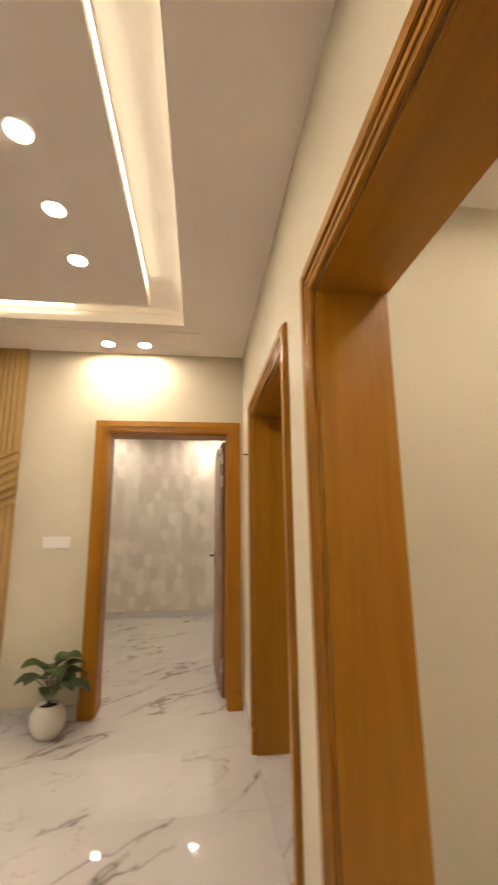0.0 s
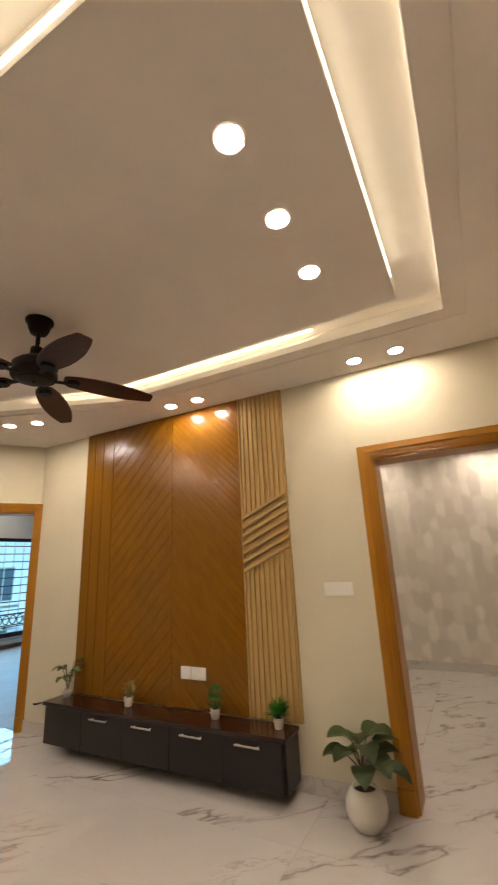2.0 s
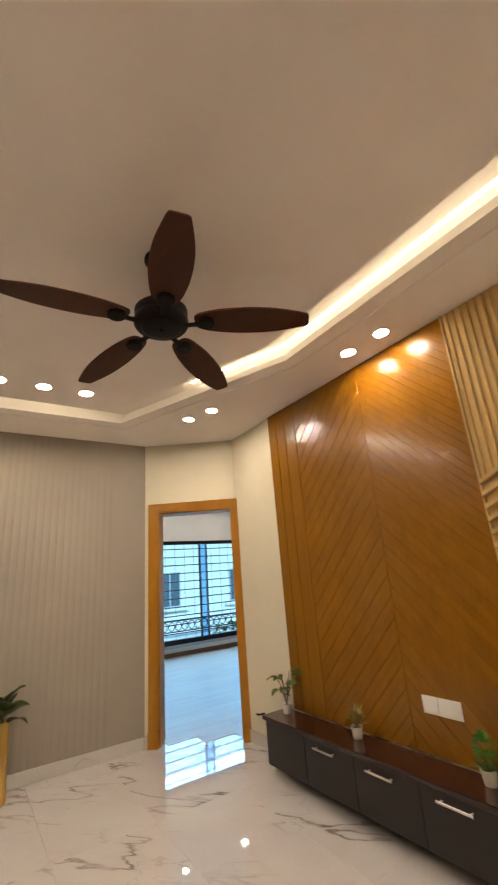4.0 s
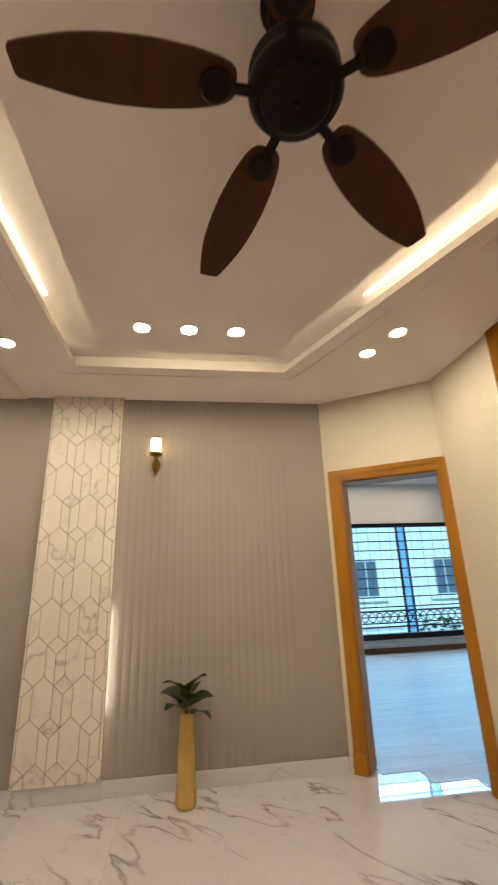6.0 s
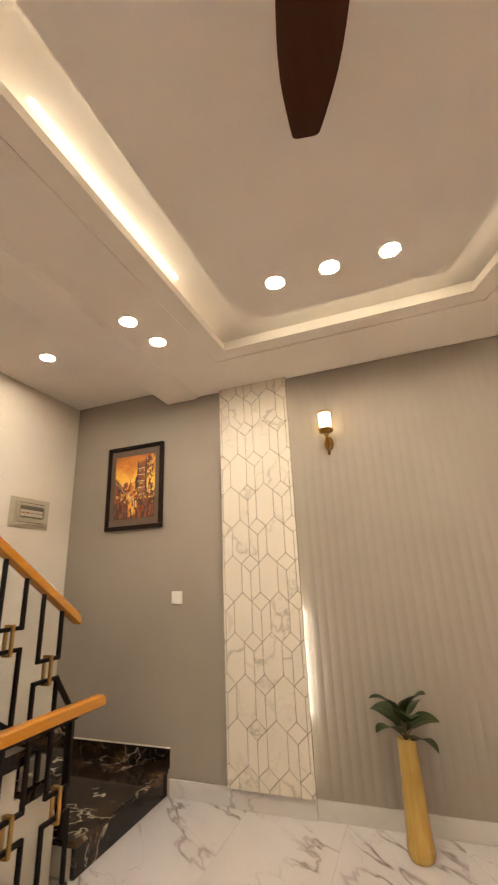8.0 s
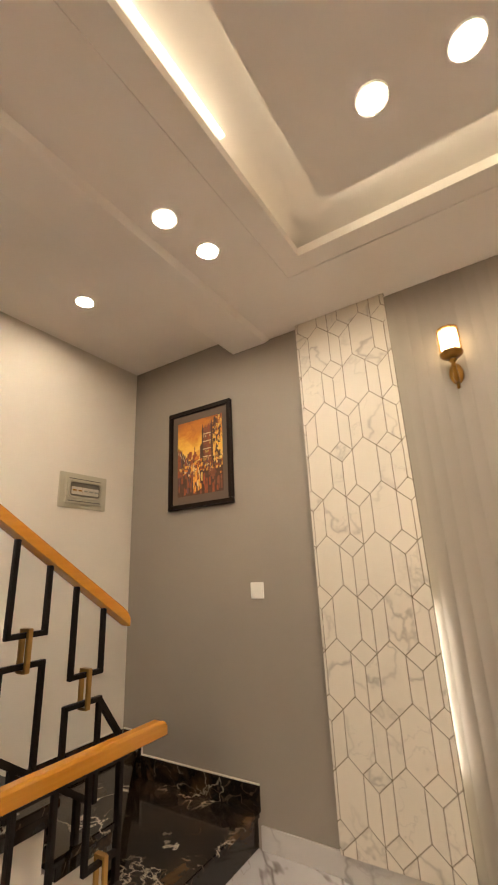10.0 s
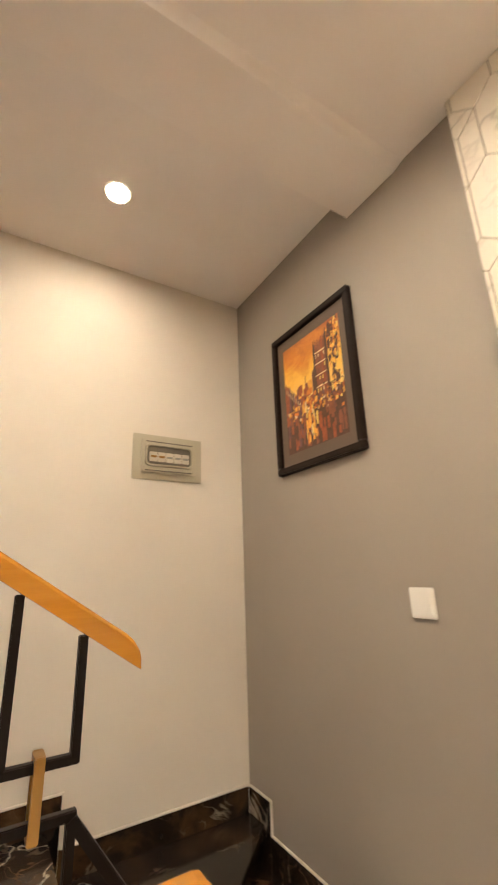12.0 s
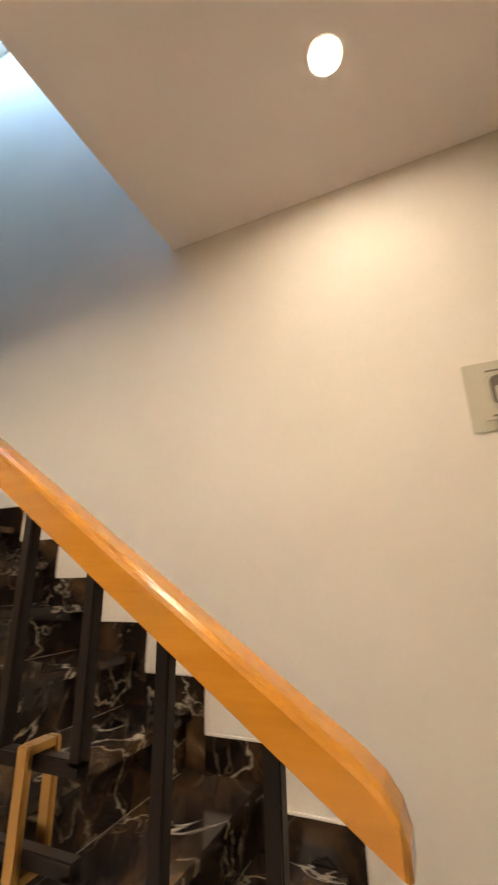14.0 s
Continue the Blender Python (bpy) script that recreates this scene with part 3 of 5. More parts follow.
# open door leaf of the papered room
door = empty("open_door", "brown wooden door standing open against the papered room", "door", (-0.145, 3.86, 0))
MD = pose(-0.145, 3.86, 0, 0, 0, 3)
part("leaf", box(-0.02, 0.02, 0.0, 0.92, 0.008, 2.10, bevel=0.003), DOORWOOD, door)
for y0, y1, z0, z1 in ((0.12, 0.80, 0.2, 0.95), (0.12, 0.80, 1.1, 1.95)):
    part("raised_panel", box(-0.028, -0.0205, y0, y1, z0, z1, bevel=0.006), DOORWOOD, door)
part("handle_plate", box(-0.0265, -0.0205, 0.83, 0.87, 0.93, 1.13, bevel=0.003), BRONZE, door, "dark metal handle plate")
part("lever", tube([(-0.03, 0.85, 1.06), (-0.065, 0.85, 1.06), (-0.07, 0.82, 1.06), (-0.07, 0.74, 1.055)], 0.008), BRONZE, door, "dark metal lever")
for z in (0.25, 1.75, 1.95):
    part("hinge", tube([(-0.024, -0.004, z - 0.05), (-0.024, -0.004, z + 0.05)], 0.008), STEEL, door, "steel hinge")
part("closer", box(-0.06, -0.021, 0.02, 0.2, 2.0, 2.05, bevel=0.005), STEEL, door, "steel door closer")
door.rotation_euler = (0, 0, radians(2))

# ---- bedroom window ----
win = empty("window_1", "wide black sliding window with horizontal security bars", "window", (BX, 5.6, WZ0), kind="structure")


def wpart(name, x0, x1, y0, y1, z0, z1, mt, label="", bevel=0.003):
    return part(name, box(x0 - BX, x1 - BX, y0 - 5.6, y1 - 5.6, z0 - WZ0, z1 - WZ0, bevel=bevel), mt, win, label)


for y0, y1, z0, z1 in ((WY0, WY0 + 0.06, WZ0, WZ1), (WY1 - 0.06, WY1, WZ0, WZ1), (WY0 + 0.06, WY1 - 0.06, WZ0, WZ0 + 0.09), (WY0 + 0.06, WY1 - 0.06, WZ1 - 0.07, WZ1)):
    wpart("window_frame", BX - 0.12, BX - 0.02, y0, y1, z0, z1, ALU)
for y0 in (5.56, 5.72):
    wpart("mullion", BX - 0.09, BX - 0.04, y0, y0 + 0.032, WZ0 + 0.09, WZ1 - 0.07, ALU)
wpart("mullion_panel", BX - 0.085, BX - 0.05, 5.5925, 5.7195, WZ0 + 0.09, WZ1 - 0.07, sash_glass, "blue-tinted glass of the overlapping sashes").visible_shadow = False
for k in range(13):
    y = WY0 + 0.06 + (k + 0.7) * 0.212
    if not 5.5 < y < 5.8:
        part("upright_bar", tube([(-0.036, y - 5.6, 0.09), (-0.036, y - 5.6, WZ1 - WZ0 - 0.07)], 0.004, 5), GREYBAR, win)
for k in range(11):
    z = WZ0 + 0.09 + (k + 0.7) * (WZ1 - WZ0 - 0.16) / 11.3
    part("security_bar", tube([(-0.03 + 0.012, WY0 - 5.6 + 0.06, z - WZ0), (-0.018, WY1 - 5.6 - 0.06, z - WZ0)], 0.011, 6), ALU, win)
for y0, y1 in ((WY0 + 0.06, 5.575), (5.737, WY1 - 0.06)):
    g = wpart("pane", BX - 0.07, BX - 0.066, y0, y1, WZ0 + 0.09, WZ1 - 0.07, glass, "clear glass pane", 0)
    g.visible_shadow = False
wpart("window_sill", BX - 0.02, BX + 0.035, WY0 - 0.05, WY1 + 0.05, WZ0 - 0.045, WZ0 - 0.002, SKIRT, "white marble sill")

# skylight of the stairwell
win2 = empty("window_2", "small skylight frame above the stairwell", "window", (-1.9, -0.4, 5.9), kind="structure")
for x0, x1, y0, y1 in ((-0.6, -0.55, -0.4, 0.4), (0.55, 0.6, -0.4, 0.4), (-0.55, 0.55, -0.4, -0.35), (-0.55, 0.55, 0.35, 0.4)):
    part("window_frame", box(x0, x1, y0, y1, 0, 0.05), ALU, win2)

# ---- building across the street ----
house = empty("apartment_building", "pale rendered apartment building across the street", "building", (-19, 6, -4))
FACADE = paint("pale facade render", (0.84, 0.83, 0.81), 0.85)
PINK = paint("pinkish facade render", (0.66, 0.56, 0.52), 0.85)
DARKGLASS = mat("dark window glass", (0.10, 0.14, 0.18), 0.15)
PALEFRAME = mat("pale window frame", (0.5, 0.5, 0.5), 0.5)
part("wall", box(-4, 0, -16, 14, 0, 7.4), FACADE, house)
part("bay", box(0.001, 0.5, -1.6, 0.6, 0, 7.0), PINK, house, "pinkish projecting bay")
part("roof", box(-4, 0.25, -16.1, 14.1, 7.401, 7.75), PINK, house)
for y in (-6.5, -2.3, 2.9, 6.4):
    for z in (1.1, 4.3):
        w = part("window", box(-0.05, 0.04, y - 0.5, y + 0.5, z, z + 1.45), PALEFRAME, house)
        part("pane", box(0.041, 0.05, y - 0.44, y - 0.03, z + 0.06, z + 1.39), DARKGLASS, w)
        part("pane", box(0.041, 0.05, y + 0.03, y + 0.44, z + 0.06, z + 1.39), DARKGLASS, w)
        part("sill", box(0.05, 0.22, y - 0.8, y + 0.8, z - 0.14, z - 0.02), FACADE, w)
balc = part("balcony", box(0.501, 1.3, 0.9, 7.0, 3.0, 3.2), FACADE, house)
for k in range(21):
    y = 1.0 + k * 0.29
    part("baluster", tube([(1.235 + 0, y + 0.13 * math.cos(a * 0.628), 3.66 + 0.16 * math.sin(a * 0.628)) for a in range(11)], 0.02, 5), ALU, balc)
part("low_rail", box(1.2, 1.27, 0.9, 7.0, 3.44, 3.48), ALU, balc)
part("top_rail", box(1.2, 1.27, 0.9, 7.0, 3.84, 3.90), ALU, balc)
tree = empty("street_tree", "leafy green street tree below the window", "tree", (-15.2, 9.6, -4.6))
part("trunk", tube([(0, 0, 0), (0.05, 0, 1.5), (0.0, 0.1, 2.6)], [0.14, 0.1, 0.06]), STEM, tree)
bm = bmesh.new()
rnd = random.Random(5)
for k in range(420):
    a, r, z = rnd.uniform(0, 6.28), rnd.uniform(0.1, 1.0) ** 0.6, rnd.uniform(2.0, 4.4)
    r *= 1.1 - abs(z - 3.1) * 0.45
    leaf(bm, (r * math.cos(a), r * math.sin(a), z), rnd.uniform(0, 6.28), 0.26, 0.13, 0.5, rnd.uniform(-0.5, 0.9), 3)
part("crown", bm, LEAF_LIGHT, tree)
# ---- cove lighting and lamps ----


def led_strip(a, b, facing, mt=LED, label="warm glowing led strip hidden in the ceiling cove"):
    """A thin strip on the back of the cove, shining inwards along facing."""
    a, b, f = Vector(a), Vector(b), Vector(facing).normalized()
    o = obj("led_strip", bar(a + f * 0.002, b + f * 0.002, 0.003, 0.014, 0), mt)
    return tagged(o, label, "led strip", "cove led strips")


ZL = H + 0.078
CB = COVE_DEPTH - 0.003
led_strip((-4.06, 0.89 - CB, ZL), (-3.05, 0.89 - CB, ZL), (0, 1, 0), LED_WHITE)
led_strip((-2.70, 0.89 - CB, ZL), (-0.85, 0.89 - CB, ZL), (0, 1, 0))
led_strip((-1.29, 3.10 + CB, ZL), (-3.03, 3.10 + CB, ZL), (0, -1, 0))
DG = Vector((-1.625, -0.672, 0)).normalized()
DN = Vector((DG.y, -DG.x, 0))
K0 = Vector((-3.04, 3.10, ZL)) + DN * CB
led_strip(K0 + DG * 0.03, K0 + DG * 0.85, -DN)
led_strip((-0.495 + CB, 1.05, ZL), (-0.495 + CB, 2.72, ZL), (-1, 0, 0), LED_DIM)
tape_east = (-0.488, -0.470, 1.05, 3.05)
# bright tape under the cove's top beside the lip, and on the side of the hung panel


def tape(x0, x1, y0, y1, z0, z1, m=None, mt=LED_TOP):
    o = obj("led_tape", box(x0, x1, y0, y1, z0, z1, m=m), mt)
    return tagged(o, "bright warm led tape inside the ceiling cove", "led strip", "cove led tapes")


ZT = COVE_TOP
tape(-4.05, -3.05, 0.862, 0.885, ZT - 0.003, ZT)
tape(-2.70, -0.86, 0.862, 0.885, ZT - 0.003, ZT)
tape(-3.03, -1.30, 3.105, 3.130, ZT - 0.003, ZT)
MT = Matrix.Translation((-3.04, 3.10, 0)) @ Matrix.Rotation(math.atan2(DG.y, DG.x), 4, "Z")
tape(0.01, 0.90, -0.030, -0.005, ZT - 0.003, ZT, MT)
tape(*tape_east, ZT - 0.003, ZT)
tape(-0.7195, -0.7165, 1.14, 2.71, 2.880, 2.925, None, LED_PANEL)
tape(-2.70, -0.74, 1.1085, 1.1115, 2.880, 2.925, None, LED_PANEL)
# weaker tape on the other sides of the hung panel
tape(-4.43, -2.705, 1.1085, 1.1115, 2.900, 2.912, None, LED_SOFT)
tape(-4.4485, -4.4455, 1.13, 2.28, 2.885, 2.925, None, LED_EDGE)
tape(-2.97, -0.74, 2.8815, 2.8845, 2.885, 2.925, None, LED_SOFT)
PD = Vector((-1.46, -0.583, 0))
tape(0.03, PD.length - 0.03, -0.0035, -0.0005, 2.885, 2.925, Matrix.Translation((-2.985, 2.88, 0)) @ Matrix.Rotation(math.atan2(PD.y, PD.x), 4, "Z"), LED_SOFT)
FAINT = "faintly glowing led strip hidden in the ceiling cove"
for a, b, f in (((-0.50, 3.10 + CB, ZL), (-1.28, 3.10 + CB, ZL), (0, -1, 0)),
                ((-4.63, 0.89 - CB, ZL), (-4.07, 0.89 - CB, ZL), (0, 1, 0)),
                ((-3.04, 0.89 - CB, ZL), (-2.71, 0.89 - CB, ZL), (0, 1, 0)),
                ((-0.495 + CB, 2.73, ZL), (-0.495 + CB, 3.10, ZL), (-1, 0, 0))):
    led_strip(a, b, f, LED_DIM, FAINT)
led_strip(K0 + DG * 0.851, K0 + DG * 0.93, -DN, LED_MID, FAINT)


def downlight():
    root = empty("downlight", "round white recessed ceiling downlight, lit", "downlight", (0, 0, 0), "ceiling downlights")
    ring = lathe([(0.0465, -0.001), (0.055, -0.001), (0.058, -0.004), (0.058, -0.0072), (0.054, -0.0082), (0.0465, -0.0052)], 28)
    part("trim_ring", ring, PLASTIC, root)
    part("lens", lathe([(0.046, -0.0012), (0.046, -0.0050), (0.040, -0.0070)], 28), LAMP, root, "glowing round lens")
    return root


HALL_LAMPS = [(-1.064, 1.60, 2.842), (-1.064, 2.00, 2.842), (-1.064, 2.39, 2.842),
              (-4.155, 1.417, 2.842), (-4.155, 1.708, 2.842), (-4.155, 2.005, 2.842),
              (-1.114, 3.458, H - 0.006), (-0.824, 3.46, H - 0.006), (-2.747, 3.42, H - 0.006), (-2.47, 3.43, H - 0.006),
              (-4.318, 2.952, H - 0.006), (-4.047, 3.047, H - 0.006), (-4.109, 0.515, H - 0.006), (-4.37, 0.551, H - 0.006),
              # these two southern pairs are unseen, added by symmetry to raise the light
              (-2.47, 0.53, H - 0.006), (-2.75, 0.53, H - 0.006), (-0.84, 0.53, H - 0.006), (-1.12, 0.53, H - 0.006),
              (-4.371, -0.388, 2.936)]
# adds unseen lamps to brighten the papered room (y 4.45, 4.5) and side rooms
FAR_AND_FILL_LAMPS = [(-1.2, 5.3, 2.80), (0.5, 5.3, 2.80), (-2.6, 5.3, 2.80), (-1.9, 4.5, 2.80), (-0.2, 4.45, 2.80), (-1.64, 6.67, 2.80), (-0.38, 6.67, 2.80), (-0.03, 6.67, 2.80), (-8.65, 4.76, 2.93), (-8.65, 5.87, 2.93), (0.9, 1.0, H), (0.9, 0.3, H), (2.2, 0.6, H), (1.7, 1.3, H), (1.7, -0.3, H), (0.7, -0.3, H), (1.2, 2.8, H)]
first = downlight()
first.location = HALL_LAMPS[0]
for p in HALL_LAMPS[1:] + FAR_AND_FILL_LAMPS:
    copy_thing(first, Matrix.Translation(p))

# ---- ceiling fan ----
FAN = Vector((-2.552, 1.977, 0))
fan = empty("ceiling_fan", "dark brown five-blade ceiling fan with bronze motor, at rest", "ceiling fan", (FAN.x, FAN.y, 2.842))
part("canopy", lathe([(0.02, -0.085), (0.045, -0.08), (0.058, -0.05), (0.062, -0.02), (0.075, -0.012), (0.075, 0)], 28), BRONZE, fan, smooth=True)
part("downrod", tube([(0, 0, -0.24), (0, 0, -0.07)], 0.012), BRONZE, fan, smooth=True)
part("collar", lathe([(0.028, -0.255), (0.034, -0.245), (0.034, -0.21), (0.02, -0.20)], 24), BRONZE, fan, smooth=True)
part("motor", lathe([(0.092, -0.400), (0.110, -0.396), (0.119, -0.384), (0.119, -0.362), (0.112, -0.355), (0.112, -0.34), (0.117, -0.332), (0.117, -0.315), (0.09, -0.29), (0.055, -0.265), (0.03, -0.255)], 36), BRONZE, fan, smooth=True)
part("cap", lathe([(0.012, -0.410), (0.055, -0.408), (0.082, -0.404), (0.091, -0.4005)], 28), BRONZE, fan, smooth=True)
part("finial", lathe([(0.004, -0.420), (0.009, -0.417), (0.009, -0.4105)], 12), BRONZE, fan, smooth=True)


for piece in fan.children:
    if piece.name.split(".")[0] in ("collar", "motor", "cap", "finial"):
        piece.location.z += 0.034


def blade_mesh():
    bmx = bmesh.new()
    stations = [(0.150, 0.022), (0.154, 0.033), (0.165, 0.044), (0.185, 0.053), (0.21, 0.060), (0.25, 0.068), (0.29, 0.073), (0.335, 0.077), (0.38, 0.078), (0.425, 0.077), (0.47, 0.074), (0.51, 0.069), (0.55, 0.061), (0.59, 0.051), (0.62, 0.043), (0.642, 0.036), (0.647, 0.030), (0.649, 0.022)]
    rows = []
    for r, hw in stations:
        row = []
        for s2, lift in ((-1, -1), (1, 1)):
            for dz in (-0.004, 0.004):
                row.append(bmx.verts.new((r, s2 * hw, -0.347 - (r - 0.15) * 0.085 - lift * hw * 0.12 + dz)))
        rows.append(row)
    for a, b in zip(rows, rows[1:]):
        for i, j in ((0, 2), (2, 3), (3, 1), (1, 0)):
            bmx.faces.new((a[i], a[j], b[j], b[i]))
    bmx.faces.new((rows[0][0], rows[0][2], rows[0][3], rows[0][1]))
    bmx.faces.new((rows[-1][0], rows[-1][2], rows[-1][3], rows[-1][1]))
    return bmx


blade0 = None
for k, a in enumerate((-88, -17, 54, 126, 197)):
    turn = Matrix.Rotation(radians(a), 4, "Z")
    if blade0 is None:
        b = part("blade", blade_mesh(), FANWOOD, fan)
        arm = box(0.10, 0.20, -0.014, 0.014, -0.368, -0.358, bevel=0.004)
        join(arm, lathe([(0.034, -0.374), (0.039, -0.370), (0.039, -0.352)], 20, (0.20, 0, 0)))
        ar = part("blade_arm", arm, BRONZE, b)
        blade0 = b
    else:
        b = new("blade", blade0.data)
        b.parent = fan
        ar = new("blade_arm", blade0.children[0].data)
        ar.parent = b
    b.matrix_basis = turn

# ---- wooden feature panel ----
PX0, PX1, PZ0, PZ1 = -4.0, -2.185, 0.392, H - 0.0068
panel = empty("wood_feature_panel", "glossy brown wooden wall panel with chevron grooves", "wall panel", (-3.1, NY, PZ0))
OFF = Vector((-3.1, NY, PZ0))


def panel_part(name, bmx, mt, parent=None, label=""):
    bmesh.ops.translate(bmx, vec=-OFF, verts=bmx.verts)
    return part(name, bmx, mt, parent or panel, label)


panel_part("backing_board", box(PX0, PX1, NY - 0.022, NY - 0.0005, PZ0, PZ1), PANEL)
for x0, x1 in ((-4.0, -3.885), (-3.882, -3.765), (-3.762, -3.625)):
    panel_part("strip", box(x0, x1, NY - 0.028, NY - 0.0222, PZ0 + 0.001, PZ1 - 0.001, bevel=0.0025), PANEL)
PITCH, APEX = 0.064, -2.889
for x0, x1, s in ((-3.622, APEX - 0.001, 1), (APEX + 0.001, PX1, -1)):
    k = -40
    while k < 80:
        z = PZ0 + k * PITCH
        k += 1
        za = z + s * (x0 - APEX)
        zb = z + s * (x1 - APEX)
        poly = clip([(x0, za), (x1, zb), (x1, zb + PITCH - 0.0007), (x0, za + PITCH - 0.0007)], x0, x1, PZ0 + 0.001, PZ1 - 0.001)
        if len(poly) < 3:
            continue
        zs = [p[1] for p in poly]
        if max(zs) - min(zs) < 0.02:
            continue
        panel_part("plank", plate(poly, "y", NY - 0.0222, NY - (0.0256 if k % 2 else 0.0276), 0.0010), PANEL)

# ---- light slatted panel ----
SX0, SX1 = -2.183, -1.785
slats = empty("slatted_panel", "light tan slatted wall panel with a slanting band", "wall panel", (-1.98, NY, PZ0))
OFF2 = Vector((-1.98, NY, PZ0))


def slat_part(name, bmx, mt, label=""):
    bmesh.ops.translate(bmx, vec=-OFF2, verts=bmx.verts)
    return part(name, bmx, mt, slats, label)


slat_part("backing_board", box(SX0, SX1, NY - 0.018, NY - 0.0005, PZ0, PZ1), SLAT_BACK)
slat_part("edge_strip", box(SX0, SX0 + 0.012, NY - 0.04, NY - 0.0182, PZ0, PZ1, bevel=0.002), SLAT)
SLOPE = 0.45


def band_lo(x):
    return 1.375 + SLOPE * (x - SX0)


def band_hi(x):
    return 1.80 + SLOPE * (x - SX0)


for k in range(9):
    x0 = SX0 + 0.016 + k * 0.0425
    x1 = x0 + 0.027
    slat_part("slat", plate([(x0, band_hi(x0)), (x1, band_hi(x1)), (x1, PZ1 - 0.001), (x0, PZ1 - 0.001)], "y", NY - 0.0182, NY - 0.031, 0.003), SLAT)
    slat_part("slat", plate([(x0, PZ0 + 0.001), (x1, PZ0 + 0.001), (x1, band_lo(x1)), (x0, band_lo(x0))], "y", NY - 0.0182, NY - 0.031, 0.003), SLAT)
for k in range(7):
    z = k * 0.0665
    a0, a1 = band_lo(SX0) + z, band_lo(SX1) + z
    slat_part("slanting_slat", plate([(SX0, a0), (SX1 + 0.004, a1), (SX1 + 0.004, a1 + 0.030), (SX0, a0 + 0.030)], "y", NY - 0.0182, NY - 0.046, 0.004), SLAT)

# ---- television console ----
CX0, CX1, CY, CZ0, CZ1 = -4.06, -1.82, 3.378, 0.078, 0.362
con = empty("tv_console", "long low dark wooden wall console with steel handles", "console", ((CX0 + CX1) / 2, NY, CZ0))
OC = Vector(((CX0 + CX1) / 2, NY, CZ0))


def con_part(name, bmx, mt, parent=None, label=""):
    bmesh.ops.translate(bmx, vec=-OC, verts=bmx.verts)
    return part(name, bmx, mt, parent or con, label)


con_part("body", box(CX0, CX1, CY + 0.02, NY - 0.04, CZ0, CZ1, bevel=0.003), CONSOLE)
con_part("top", box(CX0 - 0.015, CX1 + 0.012, CY - 0.012, NY - 0.04, CZ1 + 0.0005, CZ1 + 0.028, bevel=0.004), CONSOLE_TOP, None, "dark red-brown polished top")
con_part("wall_rail", box(CX0 + 0.05, CX1 - 0.05, NY - 0.0395, NY - 0.013, CZ0 + 0.02, CZ1 - 0.02), CONSOLE)
DW = (CX1 - CX0 - 0.03) / 5
for k in range(5):
    x0 = CX0 + 0.015 + k * DW
    dr = con_part("door", box(x0 + 0.002, x0 + DW - 0.002, CY, CY + 0.0195, CZ0 + 0.004, CZ1 - 0.004, bevel=0.002), CONSOLE)
    hx = x0 + DW / 2 - 0.02
    if k > 0:
        hb = tube([(hx - 0.09, CY - 0.026, 0.322), (hx + 0.09, CY - 0.026, 0.322)], 0.006, 10)
        tube([(hx - 0.075, CY, 0.322), (hx - 0.075, CY - 0.026, 0.322)], 0.004, 8, hb)
        tube([(hx + 0.075, CY, 0.322), (hx + 0.075, CY - 0.026, 0.322)], 0.004, 8, hb)
        con_part("handle", hb, STEEL, dr, "straight steel bar handle")

# ---- plants ----
CT = CZ1 + 0.0285


def small_pot(at):
    return lathe([(0.026, 0.0), (0.029, 0.002), (0.036, 0.055), (0.038, 0.062), (0.038, 0.066), (0.033, 0.066), (0.031, 0.052)], 20, at)


def potted(label, at):
    root = empty("potted_plant", label, "potted plant", at, "small plants on the console")
    part("pot", small_pot((0, 0, 0)), CERAMIC, root, "small white ceramic pot", True)
    part("soil", lathe([(0.0305, 0.048), (0.031, 0.054)], 16), SOIL, root)
    return root


rnd = random.Random(11)
p1 = potted("small leafy green plant in a white pot on the console", (-3.96, 3.525, CT))
st = bmesh.new()
lv = bmesh.new()
for k in range(10):
    a, hgt = rnd.uniform(0, 6.28), rnd.uniform(0.10, 0.24)
    tip = (0.055 * math.cos(a), 0.055 * math.sin(a), 0.05 + hgt)
    tube([(0, 0, 0.05), (tip[0] * 0.4, tip[1] * 0.4, 0.05 + hgt * 0.6), tip], 0.0025, 5, st)
    leaf(lv, tip, a + rnd.uniform(-0.5, 0.5), 0.10, 0.065, 0.9, 0.4)
    leaf(lv, (tip[0] * 0.5, tip[1] * 0.5, 0.05 + hgt * 0.65), a + 2.2, 0.06, 0.04, 0.9, 0.4)
part("stem", st, STEM, p1)
part("leaves", lv, LEAF_LIGHT, p1)
p2 = potted("small yellowish feathery plant in a white pot on the console", (-3.25, 3.53, CT))
lv = bmesh.new()
for k in range(60):
    a = rnd.uniform(0, 6.28)
    leaf(lv, (0.01 * math.cos(a), 0.01 * math.sin(a), 0.05 + rnd.uniform(0, 0.06)), a, rnd.uniform(0.05, 0.10), 0.014, 0.4, rnd.uniform(0.7, 1.5), 4)
part("leaves", lv, LEAF_YELLOW, p2)
p3 = potted("small two-toned green plant in a white pot on the console", (-2.42, 3.53, CT))
lv = bmesh.new()
for k in range(150):
    a, e, r = rnd.uniform(0, 6.28), rnd.uniform(-0.7, 1.5), rnd.uniform(0.028, 0.042)
    leaf(lv, (r * math.cos(a) * math.cos(e) * 0.8, r * math.sin(a) * math.cos(e) * 0.8, 0.155 + r * math.sin(e)), a, 0.030, 0.011, 0.3, e, 3)
part("leaves", lv, LEAF_BRIGHT, p3)
lv = bmesh.new()
